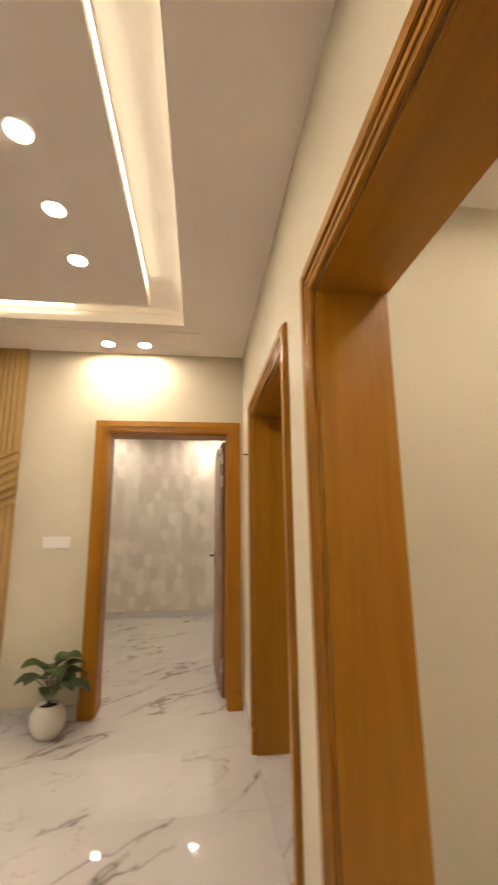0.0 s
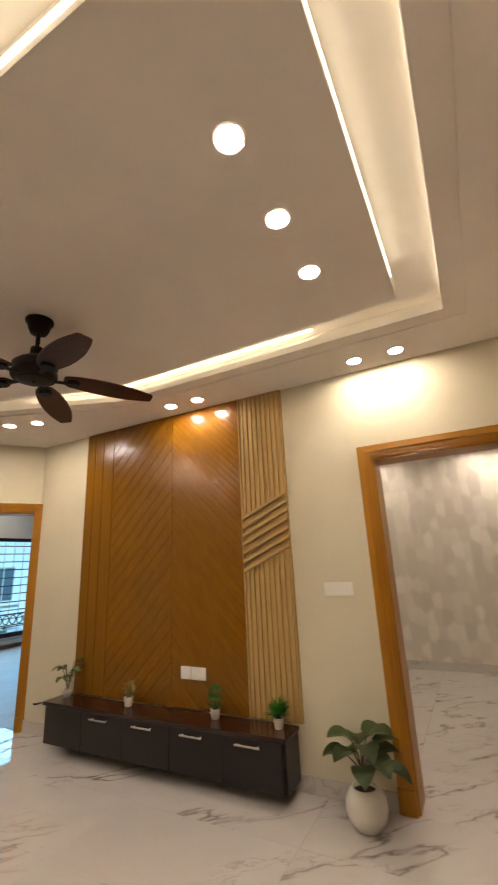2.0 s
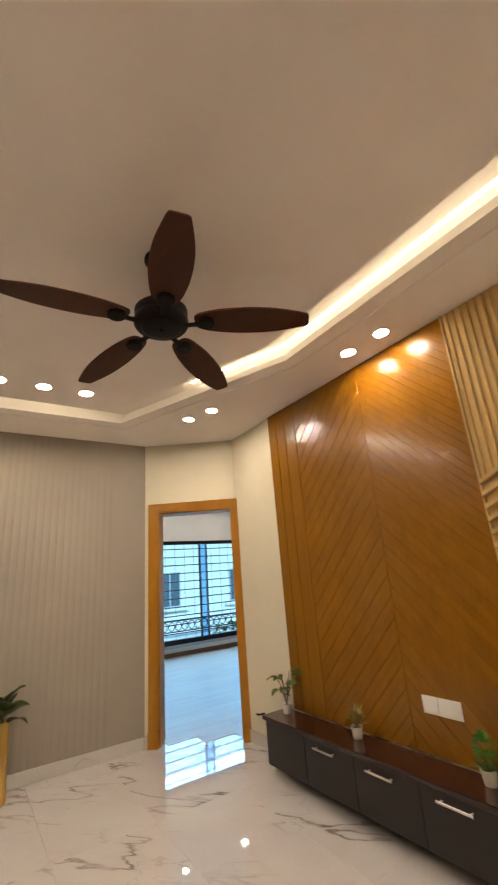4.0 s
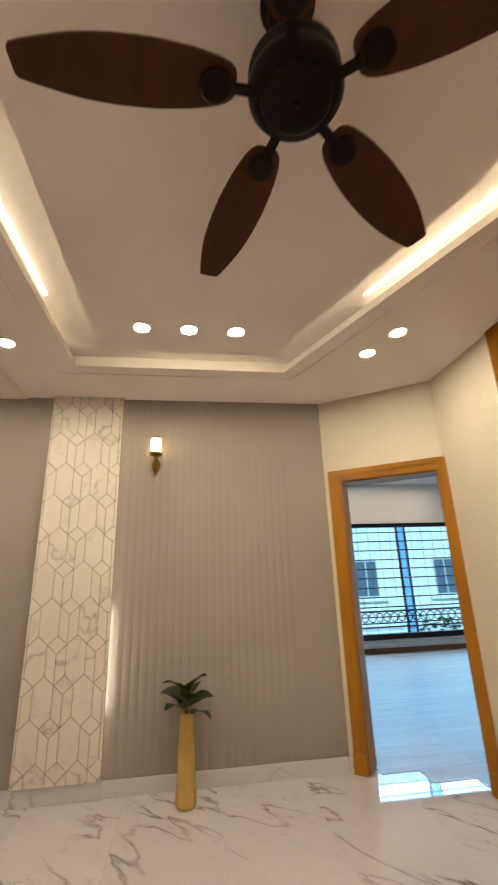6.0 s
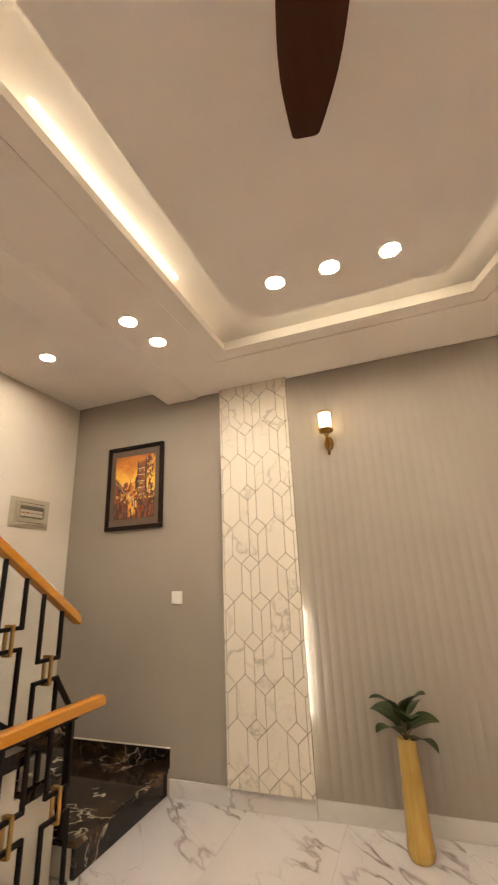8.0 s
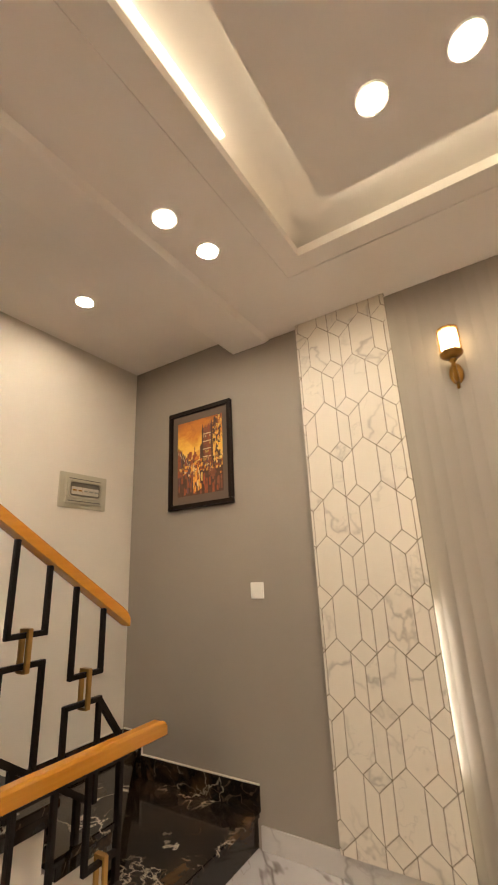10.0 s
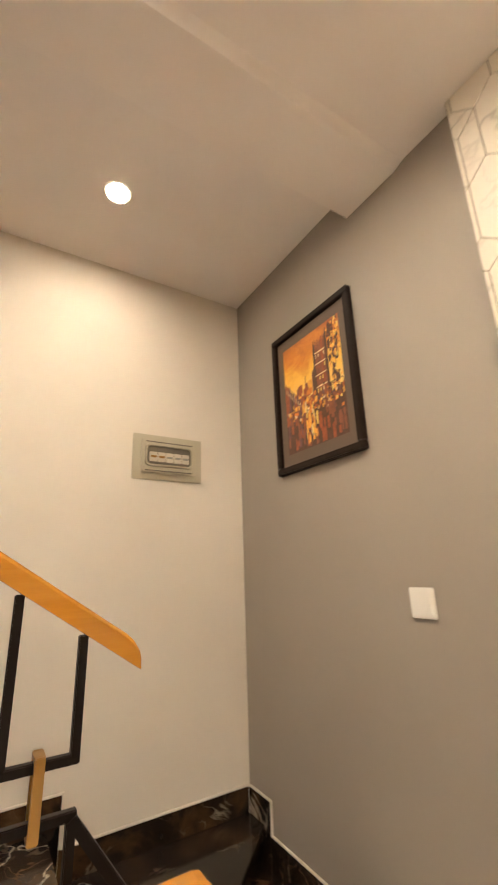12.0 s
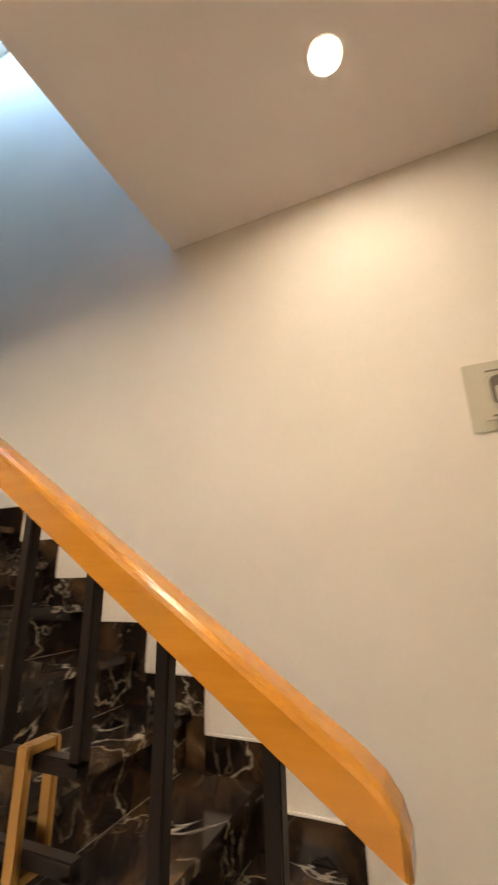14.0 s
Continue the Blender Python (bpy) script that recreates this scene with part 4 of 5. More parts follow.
for k in range(26):
    a = rnd.uniform(0, 6.28)
    leaf(lv, (0.012 * math.cos(a), 0.012 * math.sin(a), 0.055), a, rnd.uniform(0.05, 0.085), 0.016, 0.6, rnd.uniform(0.4, 1.4), 4)
part("lower_leaves", lv, LEAF_LIGHT, p3, "yellow-green lower leaves")
p4 = potted("small bushy bright green plant in a white pot on the console", (-1.915, 3.52, CT))
lv = bmesh.new()
for k in range(230):
    a, e = rnd.uniform(0, 6.28), rnd.uniform(0.15, 1.5)
    r = rnd.uniform(0.0, 0.026)
    leaf(lv, (r * math.cos(a), r * math.sin(a), 0.06 + rnd.uniform(0, 0.05)), a, rnd.uniform(0.055, 0.10), 0.009, 0.25, e, 3)
part("leaves", lv, LEAF_BRIGHT, p4)


def broad_leaves(bmx, st, base, count, spread, low, high, length, width, seed, start=0.0, lift=0.25, droop=1.0):
    r = random.Random(seed)
    for k in range(count):
        a = start + k * 2.4 + r.uniform(-0.2, 0.2)
        f = k / max(1, count - 1)
        hgt = low + (high - low) * f
        out = spread * (1.0 - 0.6 * f)
        tip = (base[0] + out * math.cos(a), base[1] + out * math.sin(a), base[2] + hgt)
        mid = (base[0] + out * 0.35 * math.cos(a), base[1] + out * 0.35 * math.sin(a), base[2] + hgt * 0.7)
        tube([base, mid, tip], [0.005, 0.004, 0.003], 6, st)
        leaf(bmx, tip, a, length * r.uniform(0.8, 1.15), width * r.uniform(0.85, 1.1), droop * r.uniform(0.6, 1.0), lift + 0.5 * f, 7, 0.12, r.uniform(-0.3, 0.3))


big = empty("floor_plant", "broad-leaved green plant in a round white pot on the floor", "potted plant", (-1.355, 3.43, 0))
part("pot", lathe([(0.06, 0.0), (0.075, 0.004), (0.105, 0.045), (0.118, 0.095), (0.112, 0.142), (0.088, 0.180), (0.074, 0.196), (0.064, 0.196), (0.068, 0.17)], 36), CERAMIC, big, "round ribbed white ceramic pot", True)
part("soil", lathe([(0.064, 0.160), (0.067, 0.175)], 20), SOIL, big)
st, lv = bmesh.new(), bmesh.new()
broad_leaves(lv, st, (0, 0, 0.172), 14, 0.11, 0.14, 0.27, 0.185, 0.125, 3)
part("stem", st, STEM, big)
part("leaves", lv, LEAF, big)

vase = empty("floor_vase", "tall gold bamboo-like vase with dark green leaves on the floor", "vase", (-5.035, 1.715, 0))
bm = lathe([(0.055, 0.0), (0.058, 0.003), (0.066, 0.02), (0.066, 0.06), (0.061, 0.10), (0.060, 0.14), (0.057, 0.2), (0.057, 0.28), (0.052, 0.34), (0.051, 0.42), (0.048, 0.46), (0.048, 0.505), (0.044, 0.512), (0.04, 0.512), (0.039, 0.47)], 32)
part("body", bm, VASEWOOD, vase, "", True)
st, lv = bmesh.new(), bmesh.new()
broad_leaves(lv, st, (0, 0, 0.47), 9, 0.04, 0.03, 0.16, 0.185, 0.135, 9, 0.9, 0.6, 1.0)
part("stem", st, STEM, vase)
part("leaves", lv, LEAF, vase)

# ---- fluted grey panel, marble strip, sconce ----
flute = empty("fluted_wall_panel", "grey vertically ribbed wall panel", "wall panel", (WX, 1.8, 0.1))
RP, R0, R1 = 0.0605, 1.165, 2.50
part("backing_board", box(0.0005, 0.004, R0 - 1.8, C1[1] - 0.02 - 1.8, 0.001, H - 0.0068 - 0.1), GREY, flute)


def rib_mesh():
    bmx = bmesh.new()
    zz = (0.001, H - 0.0068 - 0.1)
    prof = [(0.004 + 0.0033 * math.sin(math.pi * i / 8) ** 0.9, -RP / 2 * 0.97 + RP * 0.97 * i / 8) for i in range(9)]
    lo = [bmx.verts.new((x, y, zz[0])) for x, y in prof]
    hi = [bmx.verts.new((x, y, zz[1])) for x, y in prof]
    for i in range(8):
        bmx.faces.new((lo[i], lo[i + 1], hi[i + 1], hi[i]))
    for ring in (lo, hi):
        bmx.faces.new([bmx.verts.new(v.co) for v in ring])
    return bmx


rib0 = None
y = R0 + RP / 2 + 0.03
while y < R1:
    if rib0 is None:
        rib0 = part("rib", rib_mesh(), GREY, flute, "", True)
        r = rib0
    else:
        r = new("rib", rib0.data)
        r.parent = flute
    r.location = (0.0002, y - 1.8, 0)
    y += RP

MY0, MY1, MZ0, MZ1 = 0.600, 1.163, 0.105, H - 0.0068
strip = empty("marble_panel", "cream marble tile panel in long hexagons with gold joints", "wall panel", (WX, 0.876, MZ0))
OM = Vector((WX, 0.876, MZ0))
FX = WX + 0.045


def strip_part(name, bmx, mt, label=""):
    bmesh.ops.translate(bmx, vec=-OM, verts=bmx.verts)
    return part(name, bmx, mt, strip, label)


strip_part("plinth", box(WX + 0.0125, FX - 0.014, MY0 + 0.004, MY1 - 0.004, 0.001, MZ0 - 0.001, bevel=0.002), SKIRT, "white marble plinth")
strip_part("core", box(WX + 0.0005, FX - 0.012, MY0 + 0.05, MY1 - 0.05, MZ0, MZ1), GROUT)
strip_part("backing_board", box(FX - 0.0118, FX - 0.003, MY0, MY1, MZ0, MZ1), GOLDGROUT, "gold joints between the tiles")
strip_part("led_strip", box(WX + 0.008, WX + 0.028, MY1 - 0.036, MY1 - 0.032, 1.16, MZ1 - 0.08), LED_BACK, "warm led strip behind the edge")
strip_part("led_strip", box(WX + 0.008, WX + 0.030, MY1 - 0.034, MY1 - 0.028, 0.50, 1.15), LED_HOT, "bright led strip showing at the edge")
strip_part("led_strip", box(WX + 0.008, WX + 0.028, MY1 - 0.036, MY1 - 0.032, 0.16, 0.49), LED_BACK, "warm led strip behind the edge")
TD, TE, TR = 0.0655, 0.059, 0.2520
pieces = []
for k in range(-5, 9):
    zr = 1.945 - TR * k
    sh = 0.0 if k % 2 == 0 else TD
    nz = zr - TR
    for j in range(-2, 4):
        c = 0.812 + sh + j * 4 * TD
        pieces.append([(c - TD, zr), (c, zr - TE), (c + TD, zr), (c, zr + TE)])
        if k % 2 == 0:
            # next row stands one step further on
            pieces.append([(c - TD, zr), (c - TD, nz + TE), (c, nz), (c, zr - TE)])
            pieces.append([(c, zr - TE), (c, nz), (c + TD, nz + TE), (c + TD, zr)])
            pieces.append([(c + TD, zr), (c + TD, nz + TE), (c + 2 * TD, nz), (c + 3 * TD, nz + TE), (c + 3 * TD, zr), (c + 2 * TD, zr + TE)])
        else:
            pieces.append([(c - TD, zr), (c - TD, nz + TE), (c, nz), (c, zr - TE)])
            pieces.append([(c, zr - TE), (c, nz), (c + TD, nz + TE), (c + TD, zr)])
            pieces.append([(c + TD, zr), (c + TD, nz + TE), (c + 2 * TD, nz), (c + 3 * TD, nz + TE), (c + 3 * TD, zr), (c + 2 * TD, zr + TE)])
for poly in pieces:
    poly = clip(poly, MY0, MY1, MZ0, MZ1)
    if len(poly) < 3:
        continue
    ys, zs = [p[0] for p in poly], [p[1] for p in poly]
    if max(ys) - min(ys) < 0.008 or max(zs) - min(zs) < 0.008:
        continue
    poly = shrink(poly, 0.0019)
    if len(poly) < 3:
        continue
    strip_part("tile", plate(poly, "x", FX - 0.003, FX, 0.0), WALLTILE)

sc = empty("wall_sconce", "small brass wall lamp with a glowing glass shade", "wall lamp", (WX + 0.015, 1.444, 2.292))
bm = lathe([(0.004, 0.0), (0.030, 0.0), (0.034, 0.004), (0.030, 0.010), (0.016, 0.016), (0.004, 0.018)], 24)
bmesh.ops.transform(bm, matrix=Matrix.Translation((0, 0, -0.055)) @ Matrix.Rotation(radians(90), 4, "Y") @ Matrix.Diagonal((1.7, 1, 1, 1)), verts=bm.verts)
part("back_plate", bm, BRASS_DARK, sc, "", True)
part("arm", tube([(0.012, 0, -0.075), (0.035, 0, -0.105), (0.062, 0, -0.095), (0.078, 0, -0.055), (0.078, 0, 0.004)], [0.009, 0.012, 0.013, 0.011, 0.009], 12), BRASS_DARK, sc, "", True)
part("scroll", tube([(0.014, 0, -0.10), (0.024, 0, -0.135), (0.040, 0, -0.142), (0.048, 0, -0.128), (0.040, 0, -0.118)], [0.008, 0.010, 0.009, 0.007, 0.005], 10), BRASS_DARK, sc, "", True)
part("knob", lathe([(0.003, -0.052), (0.010, -0.046), (0.013, -0.036), (0.009, -0.026), (0.014, -0.018), (0.020, -0.010), (0.012, -0.002)], 18, (0.078, 0, 0)), BRASS_DARK, sc, "", True)
part("cup", lathe([(0.012, 0.0), (0.040, 0.006), (0.050, 0.014), (0.053, 0.024), (0.053, 0.032), (0.046, 0.032)], 28, (0.078, 0, 0)), BRASS_DARK, sc, "", True)
part("shade", lathe([(0.041, 0.0325), (0.042, 0.09), (0.041, 0.148), (0.037, 0.151)], 28, (0.078, 0, 0)), SHADE_GLOW, sc, "glowing frosted glass shade", True)
part("top_ring", lathe([(0.0385, 0.1515), (0.050, 0.1515), (0.051, 0.158), (0.048, 0.162), (0.0385, 0.162)], 28, (0.078, 0, 0)), BRASS_DARK, sc)
for a in (0.5, 1.55, 2.6, 3.65, 4.7, 5.75):
    part("stay", tube([(0.078 + 0.048 * math.cos(a), 0.048 * math.sin(a), 0.031), (0.078 + 0.048 * math.cos(a), 0.048 * math.sin(a), 0.153)], 0.0028, 6), BRASS_DARK, sc)

# ---- framed painting ----
QY0, QY1, QZ0, QZ1 = -0.487, 0.066, 1.758, 2.474
art = empty("framed_painting", "dark-framed painting of an orange city sunset", "painting", (WX + 0.001, (QY0 + QY1) / 2, (QZ0 + QZ1) / 2))
hw, hh = (QY1 - QY0) / 2, (QZ1 - QZ0) / 2
FRAME = wood("black-brown picture frame", (0.008, 0.004, 0.003), (0.018, 0.009, 0.006), 0.4, 0.05)
FRAME.node_tree.nodes["Principled BSDF"].inputs["Specular IOR Level"].default_value = 0.15
for a, b, c, d in ((-hw, hw, hh - 0.032, hh), (-hw, hw, -hh, -hh + 0.032), (-hw, -hw + 0.032, -hh + 0.0322, hh - 0.0322), (hw - 0.032, hw, -hh + 0.0322, hh - 0.0322)):
    part("moulding", box(0, 0.03, a, b, c, d, bevel=0.004), FRAME, art)
part("mount", box(0.002, 0.012, -hw + 0.0325, hw - 0.0325, -hh + 0.0325, hh - 0.0325), paint("brown picture mount", (0.13, 0.095, 0.07), 0.6), art, "brown mount board")
aw, ah = hw - 0.078, hh - 0.088
bm = bmesh.new()


def daub(y0, y1, z0, z1, d, mi):
    v = [bm.verts.new((0.0125 + d, yy, zz)) for yy, zz in ((y0, z0), (y1, z0), (y1, z1), (y0, z1))]
    f = bm.faces.new(v)
    f.material_index = mi


cols = [("orange", (0.62, 0.19, 0.02)), ("amber", (0.80, 0.38, 0.05)), ("yellow", (0.85, 0.58, 0.14)), ("rust", (0.30, 0.07, 0.02)),
        ("umber", (0.09, 0.035, 0.018)), ("brick", (0.22, 0.07, 0.03)), ("pale", (0.72, 0.52, 0.30)), ("violet", (0.14, 0.06, 0.06))]
ART = []
for nm, c in cols:
    mm = mat("oil paint " + nm, c, 0.45)
    q = Nodes(mm)
    q.link(q.ramp(q.noise(q.place(), 26, 5, 0.7, 1.0), [(0.3, tuple(k * 0.6 for k in c)), (0.7, tuple(min(1, k * 1.25) for k in c))]), q.b.inputs["Base Color"])
    ART.append(mm)
sunset = mat("oil paint sunset sky", (0.7, 0.3, 0.04), 0.45)
q = Nodes(sunset)
zz = q.add("SeparateXYZ")
q.link(q.add("TexCoord").outputs["Object"], zz.inputs[0])
fz = q.math("ADD", q.math("MULTIPLY", q.math("ADD", zz.outputs[2], 0.06), 2.6), q.math("MULTIPLY", q.math("SUBTRACT", q.noise(q.place(), 9, 4, 0.6, 0.8), 0.5), 0.75))
q.link(q.ramp(fz, [(0.05, (0.80, 0.55, 0.16)), (0.35, (0.85, 0.48, 0.06)), (0.62, (0.62, 0.22, 0.02)), (0.95, (0.32, 0.07, 0.015))]), q.b.inputs["Base Color"])
ART.append(sunset)
rnd = random.Random(21)
depth = [0.0012]


def stroke(y, z, w, h, mi, lean=0.0):
    """A leaning dab of paint with a ragged end, each a hair above the last."""
    y0, y1 = max(-aw, y - w / 2), min(aw, y + w / 2)
    z0, z1 = max(-ah, z - h / 2), min(ah, z + h / 2)
    if y1 - y0 < 0.002 or z1 - z0 < 0.002:
        return
    depth[0] += 0.000004
    pts = [(y0, z0), (y1, z0 + rnd.uniform(-0.1, 0.1) * h), (y1 + lean * h, z1), ((y0 + y1) / 2 + lean * h, z1 + rnd.uniform(0, 0.15) * h), (y0 + lean * h, z1 - rnd.uniform(0, 0.1) * h)]
    f = bm.faces.new([bm.verts.new((0.0125 + depth[0], max(-aw, min(aw, p)), max(-ah, min(ah, q2)))) for p, q2 in pts])
    f.material_index = mi


daub(-aw, aw, -ah, ah, 0.0, 4)
daub(-aw, aw, -0.05, ah, 0.0004, 8)
# hazy low roofs and a spire far down the street
for k in range(26):
    stroke(rnd.uniform(-0.12, 0.03), rnd.uniform(-0.06, 0.02), rnd.uniform(0.02, 0.04), rnd.uniform(0.02, 0.05), rnd.choice((3, 0, 5, 1)))
stroke(-0.042, 0.030, 0.006, 0.085, 3)
stroke(-0.042, 0.000, 0.034, 0.030, 3)
stroke(-0.024, -0.012, 0.040, 0.026, 0, 0.3)
# row of houses on one side, falling towards the street's end
for k in range(9):
    y = -aw + 0.008 + k * 0.014
    top = 0.075 - k * 0.014
    stroke(y, (top - 0.13) / 2, 0.015, top + 0.13, rnd.choice((4, 5, 7, 3)))
    stroke(y + 0.002, top - 0.03, 0.004, 0.022, 6)
# tall tower and its slim neighbour
for k in range(7):
    y = 0.030 + k * 0.0135
    stroke(y, 0.045 + 0.004 * k, 0.0145, 0.29, (4, 5, 5, 5, 3, 5, 4)[k])
for k in range(6):
    stroke(0.008 + 0.004 * k, 0.0 + 0.008 * k, 0.006, 0.12, rnd.choice((6, 7, 4)))
for k in range(4):
    stroke(0.066, 0.150 - k * 0.055, 0.070, 0.006, 6)
    for j in range(4):
        stroke(0.040 + j * 0.018, 0.132 - k * 0.055, 0.006, 0.016, rnd.choice((6, 2, 3)))
# bright foliage up the other edge
for k in range(22):
    stroke(rnd.uniform(0.128, aw), rnd.uniform(-0.06, ah), 0.018, 0.045, 4)
for k in range(90):
    stroke(rnd.uniform(0.122, aw), rnd.uniform(-0.06, ah - 0.01), rnd.uniform(0.004, 0.010), rnd.uniform(0.008, 0.024), rnd.choice((2, 1, 1, 4, 2, 5)), rnd.uniform(-0.4, 0.4))
# crowd, cars and shop lights
for k in range(130):
    stroke(rnd.uniform(-aw, aw), rnd.gauss(-0.085, 0.028), rnd.uniform(0.006, 0.020), rnd.uniform(0.008, 0.026), rnd.choice((4, 3, 0, 1, 5, 4, 7)), rnd.uniform(-0.3, 0.3))
for k in range(34):
    stroke(rnd.uniform(-aw + 0.02, aw - 0.01), rnd.gauss(-0.10, 0.020), rnd.uniform(0.006, 0.012), rnd.uniform(0.008, 0.014), rnd.choice((2, 6, 6, 1)))
# wet street with light running down it
for k in range(60):
    stroke(rnd.uniform(-aw, aw), rnd.uniform(-ah + 0.02, -0.12), rnd.uniform(0.008, 0.020), rnd.uniform(0.03, 0.07), rnd.choice((5, 3, 3, 4, 7, 5)))
for k in range(38):
    stroke(rnd.gauss(-0.03, 0.022), rnd.uniform(-ah + 0.03, -0.07), rnd.uniform(0.006, 0.014), rnd.uniform(0.02, 0.06), rnd.choice((1, 2, 1, 0, 6)))
part("canvas", bm, ART, art, "orange and brown city sunset in thick paint")

# ---- switches, sockets, breaker box, wall hook ----


def plate_x(name, label, category, y0, y1, z0, z1, keys):
    root = empty(name, label, category, (WX, (y0 + y1) / 2, (z0 + z1) / 2))
    a, b = (y1 - y0) / 2, (z1 - z0) / 2
    part("plate", box(0.0, 0.010, -a, a, -b, b, bevel=0.003), PLASTIC, root)
    for k in range(keys):
        u0 = -a * 0.8 + k * 1.6 * a / keys
        part("rocker", box(0.0102, 0.013, u0 + 0.001, u0 + 1.6 * a / keys - 0.001, -b * 0.75, b * 0.75, bevel=0.001), PLASTIC, root)
    return root


plate_x("light_switch", "square white light switch on the grey wall", "light switch", 0.160, 0.248, 1.182, 1.272, 1)


def plate_y(name, label, category, x0, x1, z0, z1, keys, back):
    root = empty(name, label, category, ((x0 + x1) / 2, back, (z0 + z1) / 2))
    a, b = (x1 - x0) / 2, (z1 - z0) / 2
    part("plate", box(-a, a, -0.010, 0.0, -b, b, bevel=0.003), PLASTIC, root)
    for k in range(keys):
        u0 = -a * 0.9 + k * 1.8 * a / keys
        part("rocker", box(u0 + 0.001, u0 + 1.8 * a / keys - 0.001, -0.0135, -0.0102, -b * 0.72, b * 0.72, bevel=0.001), PLASTIC, root)
    return root


plate_y("switch_panel", "long white switch panel on the cream wall", "light switch", -1.557, -1.353, 1.204, 1.293, 6, NY - 0.0005)
plate_y("wall_socket", "small white socket plate on the wooden panel", "socket", -2.79, -2.695, 0.600, 0.690, 1, NY - 0.0276)
plate_y("socket_panel", "wide white socket panel on the wooden panel", "socket", -2.690, -2.555, 0.600, 0.690, 3, NY - 0.0276)

db = empty("breaker_box", "beige metal breaker box with a clear cover on the stair wall", "breaker box", (-4.812, SY, 1.895))
part("surround", box(-0.185, 0.185, 0.0005, 0.010, -0.117, 0.117, bevel=0.004), BEIGEMETAL, db)
bm = box(-0.148, 0.148, 0.0102, 0.024, -0.088, 0.088, bevel=0.006)
cv = part("cover", bm, BEIGEMETAL, db)


def rounded_rim(hw3, z0, z1, r, n=6):
    """Corner points of an upright rounded oblong."""
    out = []
    for cx, cz, a0 in ((hw3 - r, z1 - r, 0), (-hw3 + r, z1 - r, 90), (-hw3 + r, z0 + r, 180), (hw3 - r, z0 + r, 270)):
        out += [(cx + r * math.cos(radians(a0 + 90 * k / n)), cz + r * math.sin(radians(a0 + 90 * k / n))) for k in range(n + 1)]
    return out


bm = bmesh.new()
rims = []
for loop, dy in ((rounded_rim(0.128, -0.050, 0.066, 0.024), 0.0242), (rounded_rim(0.126, -0.048, 0.064, 0.024), 0.034), (rounded_rim(0.118, -0.040, 0.056, 0.020), 0.034), (rounded_rim(0.116, -0.038, 0.054, 0.020), 0.0245)):
    rims.append([bm.verts.new((x, dy, z)) for x, z in loop])
for ra, rb in zip(rims, rims[1:]):
    for k in range(len(ra)):
        m2 = (k + 1) % len(ra)
        bm.faces.new((ra[k], ra[m2], rb[m2], rb[k]))
part("window_rim", bm, BEIGEMETAL, cv)
# flat face, its dark colour painted in for the shade of a recess
bm = bmesh.new()
bm.faces.new([bm.verts.new((x, 0.0248, z)) for x, z in rounded_rim(0.1165, -0.0385, 0.0545, 0.020)])
part("recess", bm, BEIGE_SHADE, cv, "window of the cover, its shade painted dark")
for k in range(5):
    x0 = -0.106 + k * 0.0425
    part("breaker", box(x0, x0 + 0.041, 0.0252, 0.030, -0.026, 0.024, bevel=0.002), IVORY, cv, "ivory breaker switch")
    part("toggle", box(x0 + 0.006, x0 + 0.035, 0.0302, 0.034, -0.006, 0.004, bevel=0.001), PLASTIC_D if k < 3 else BRASS_DARK, cv)
# slots are raised strips, their shade put in as dark colour
part("slot", box(-0.125, 0.125, 0.0242, 0.0262, -0.074, -0.068), BEIGE_SHADE, cv)
part("latch", box(-0.026, 0.026, 0.0242, 0.030, -0.086, -0.075, bevel=0.002), BEIGEMETAL, cv)
part("slot", box(-0.125, 0.125, 0.0242, 0.0262, 0.074, 0.079), BEIGE_SHADE, cv)

stub = empty("wall_pipe", "short capped pipe stub on the cream wall beside the console", "pipe", (-4.45, NY, 0.27))
part("rosette", lathe([(0.010, 0.0), (0.022, 0.0), (0.022, 0.004), (0.010, 0.006)], 16), STEEL, stub)
part("spout", tube([(0, 0, 0.004), (0, 0, 0.05), (-0.012, 0, 0.062), (-0.035, 0, 0.062)], 0.008, 10), BRONZE, stub)
stub.rotation_euler = (radians(90), 0, 0)

hook = empty("wall_hook", "small dark wall hook beside the doorway", "hook", (0, 3.22, 1.88))
part("plate", box(-0.004, -0.0003, -0.012, 0.012, -0.012, 0.012, bevel=0.001), STEEL, hook)
part("pin", tube([(-0.004, 0, 0), (-0.04, 0, 0.0), (-0.045, 0, 0.008)], 0.004, 8), BRONZE, hook)

# ---- stairs ----
stairs = empty("staircase", "dark veined marble stairs rising along the wall", "stairs", (-4.43, SY, 0))
OS = Vector((-4.43, SY, 0))
SYN = 0.04


def stair_part(name, bmx, mt, label=""):
    bmesh.ops.translate(bmx, vec=-OS, verts=bmx.verts)
    return part(name, bmx, mt, stairs, label)


LX1, LY1, LZ = -4.395, 0.155, 0.152
stair_part("landing_riser", box(WX + 0.001, LX1 - 0.012, LY1 - 0.035, LY1 - 0.012, 0.001, LZ - 0.026), BLACKSTONE)
stair_part("landing_core", box(WX + 0.001, LX1 - 0.012, SY + 0.001, LY1 - 0.036, 0.001, LZ - 0.026), CREAM_STAIR)
stair_part("landing_slab", box(WX + 0.001, LX1, SY + 0.001, LY1, LZ - 0.0255, LZ, bevel=0.004), BLACKSTONE)
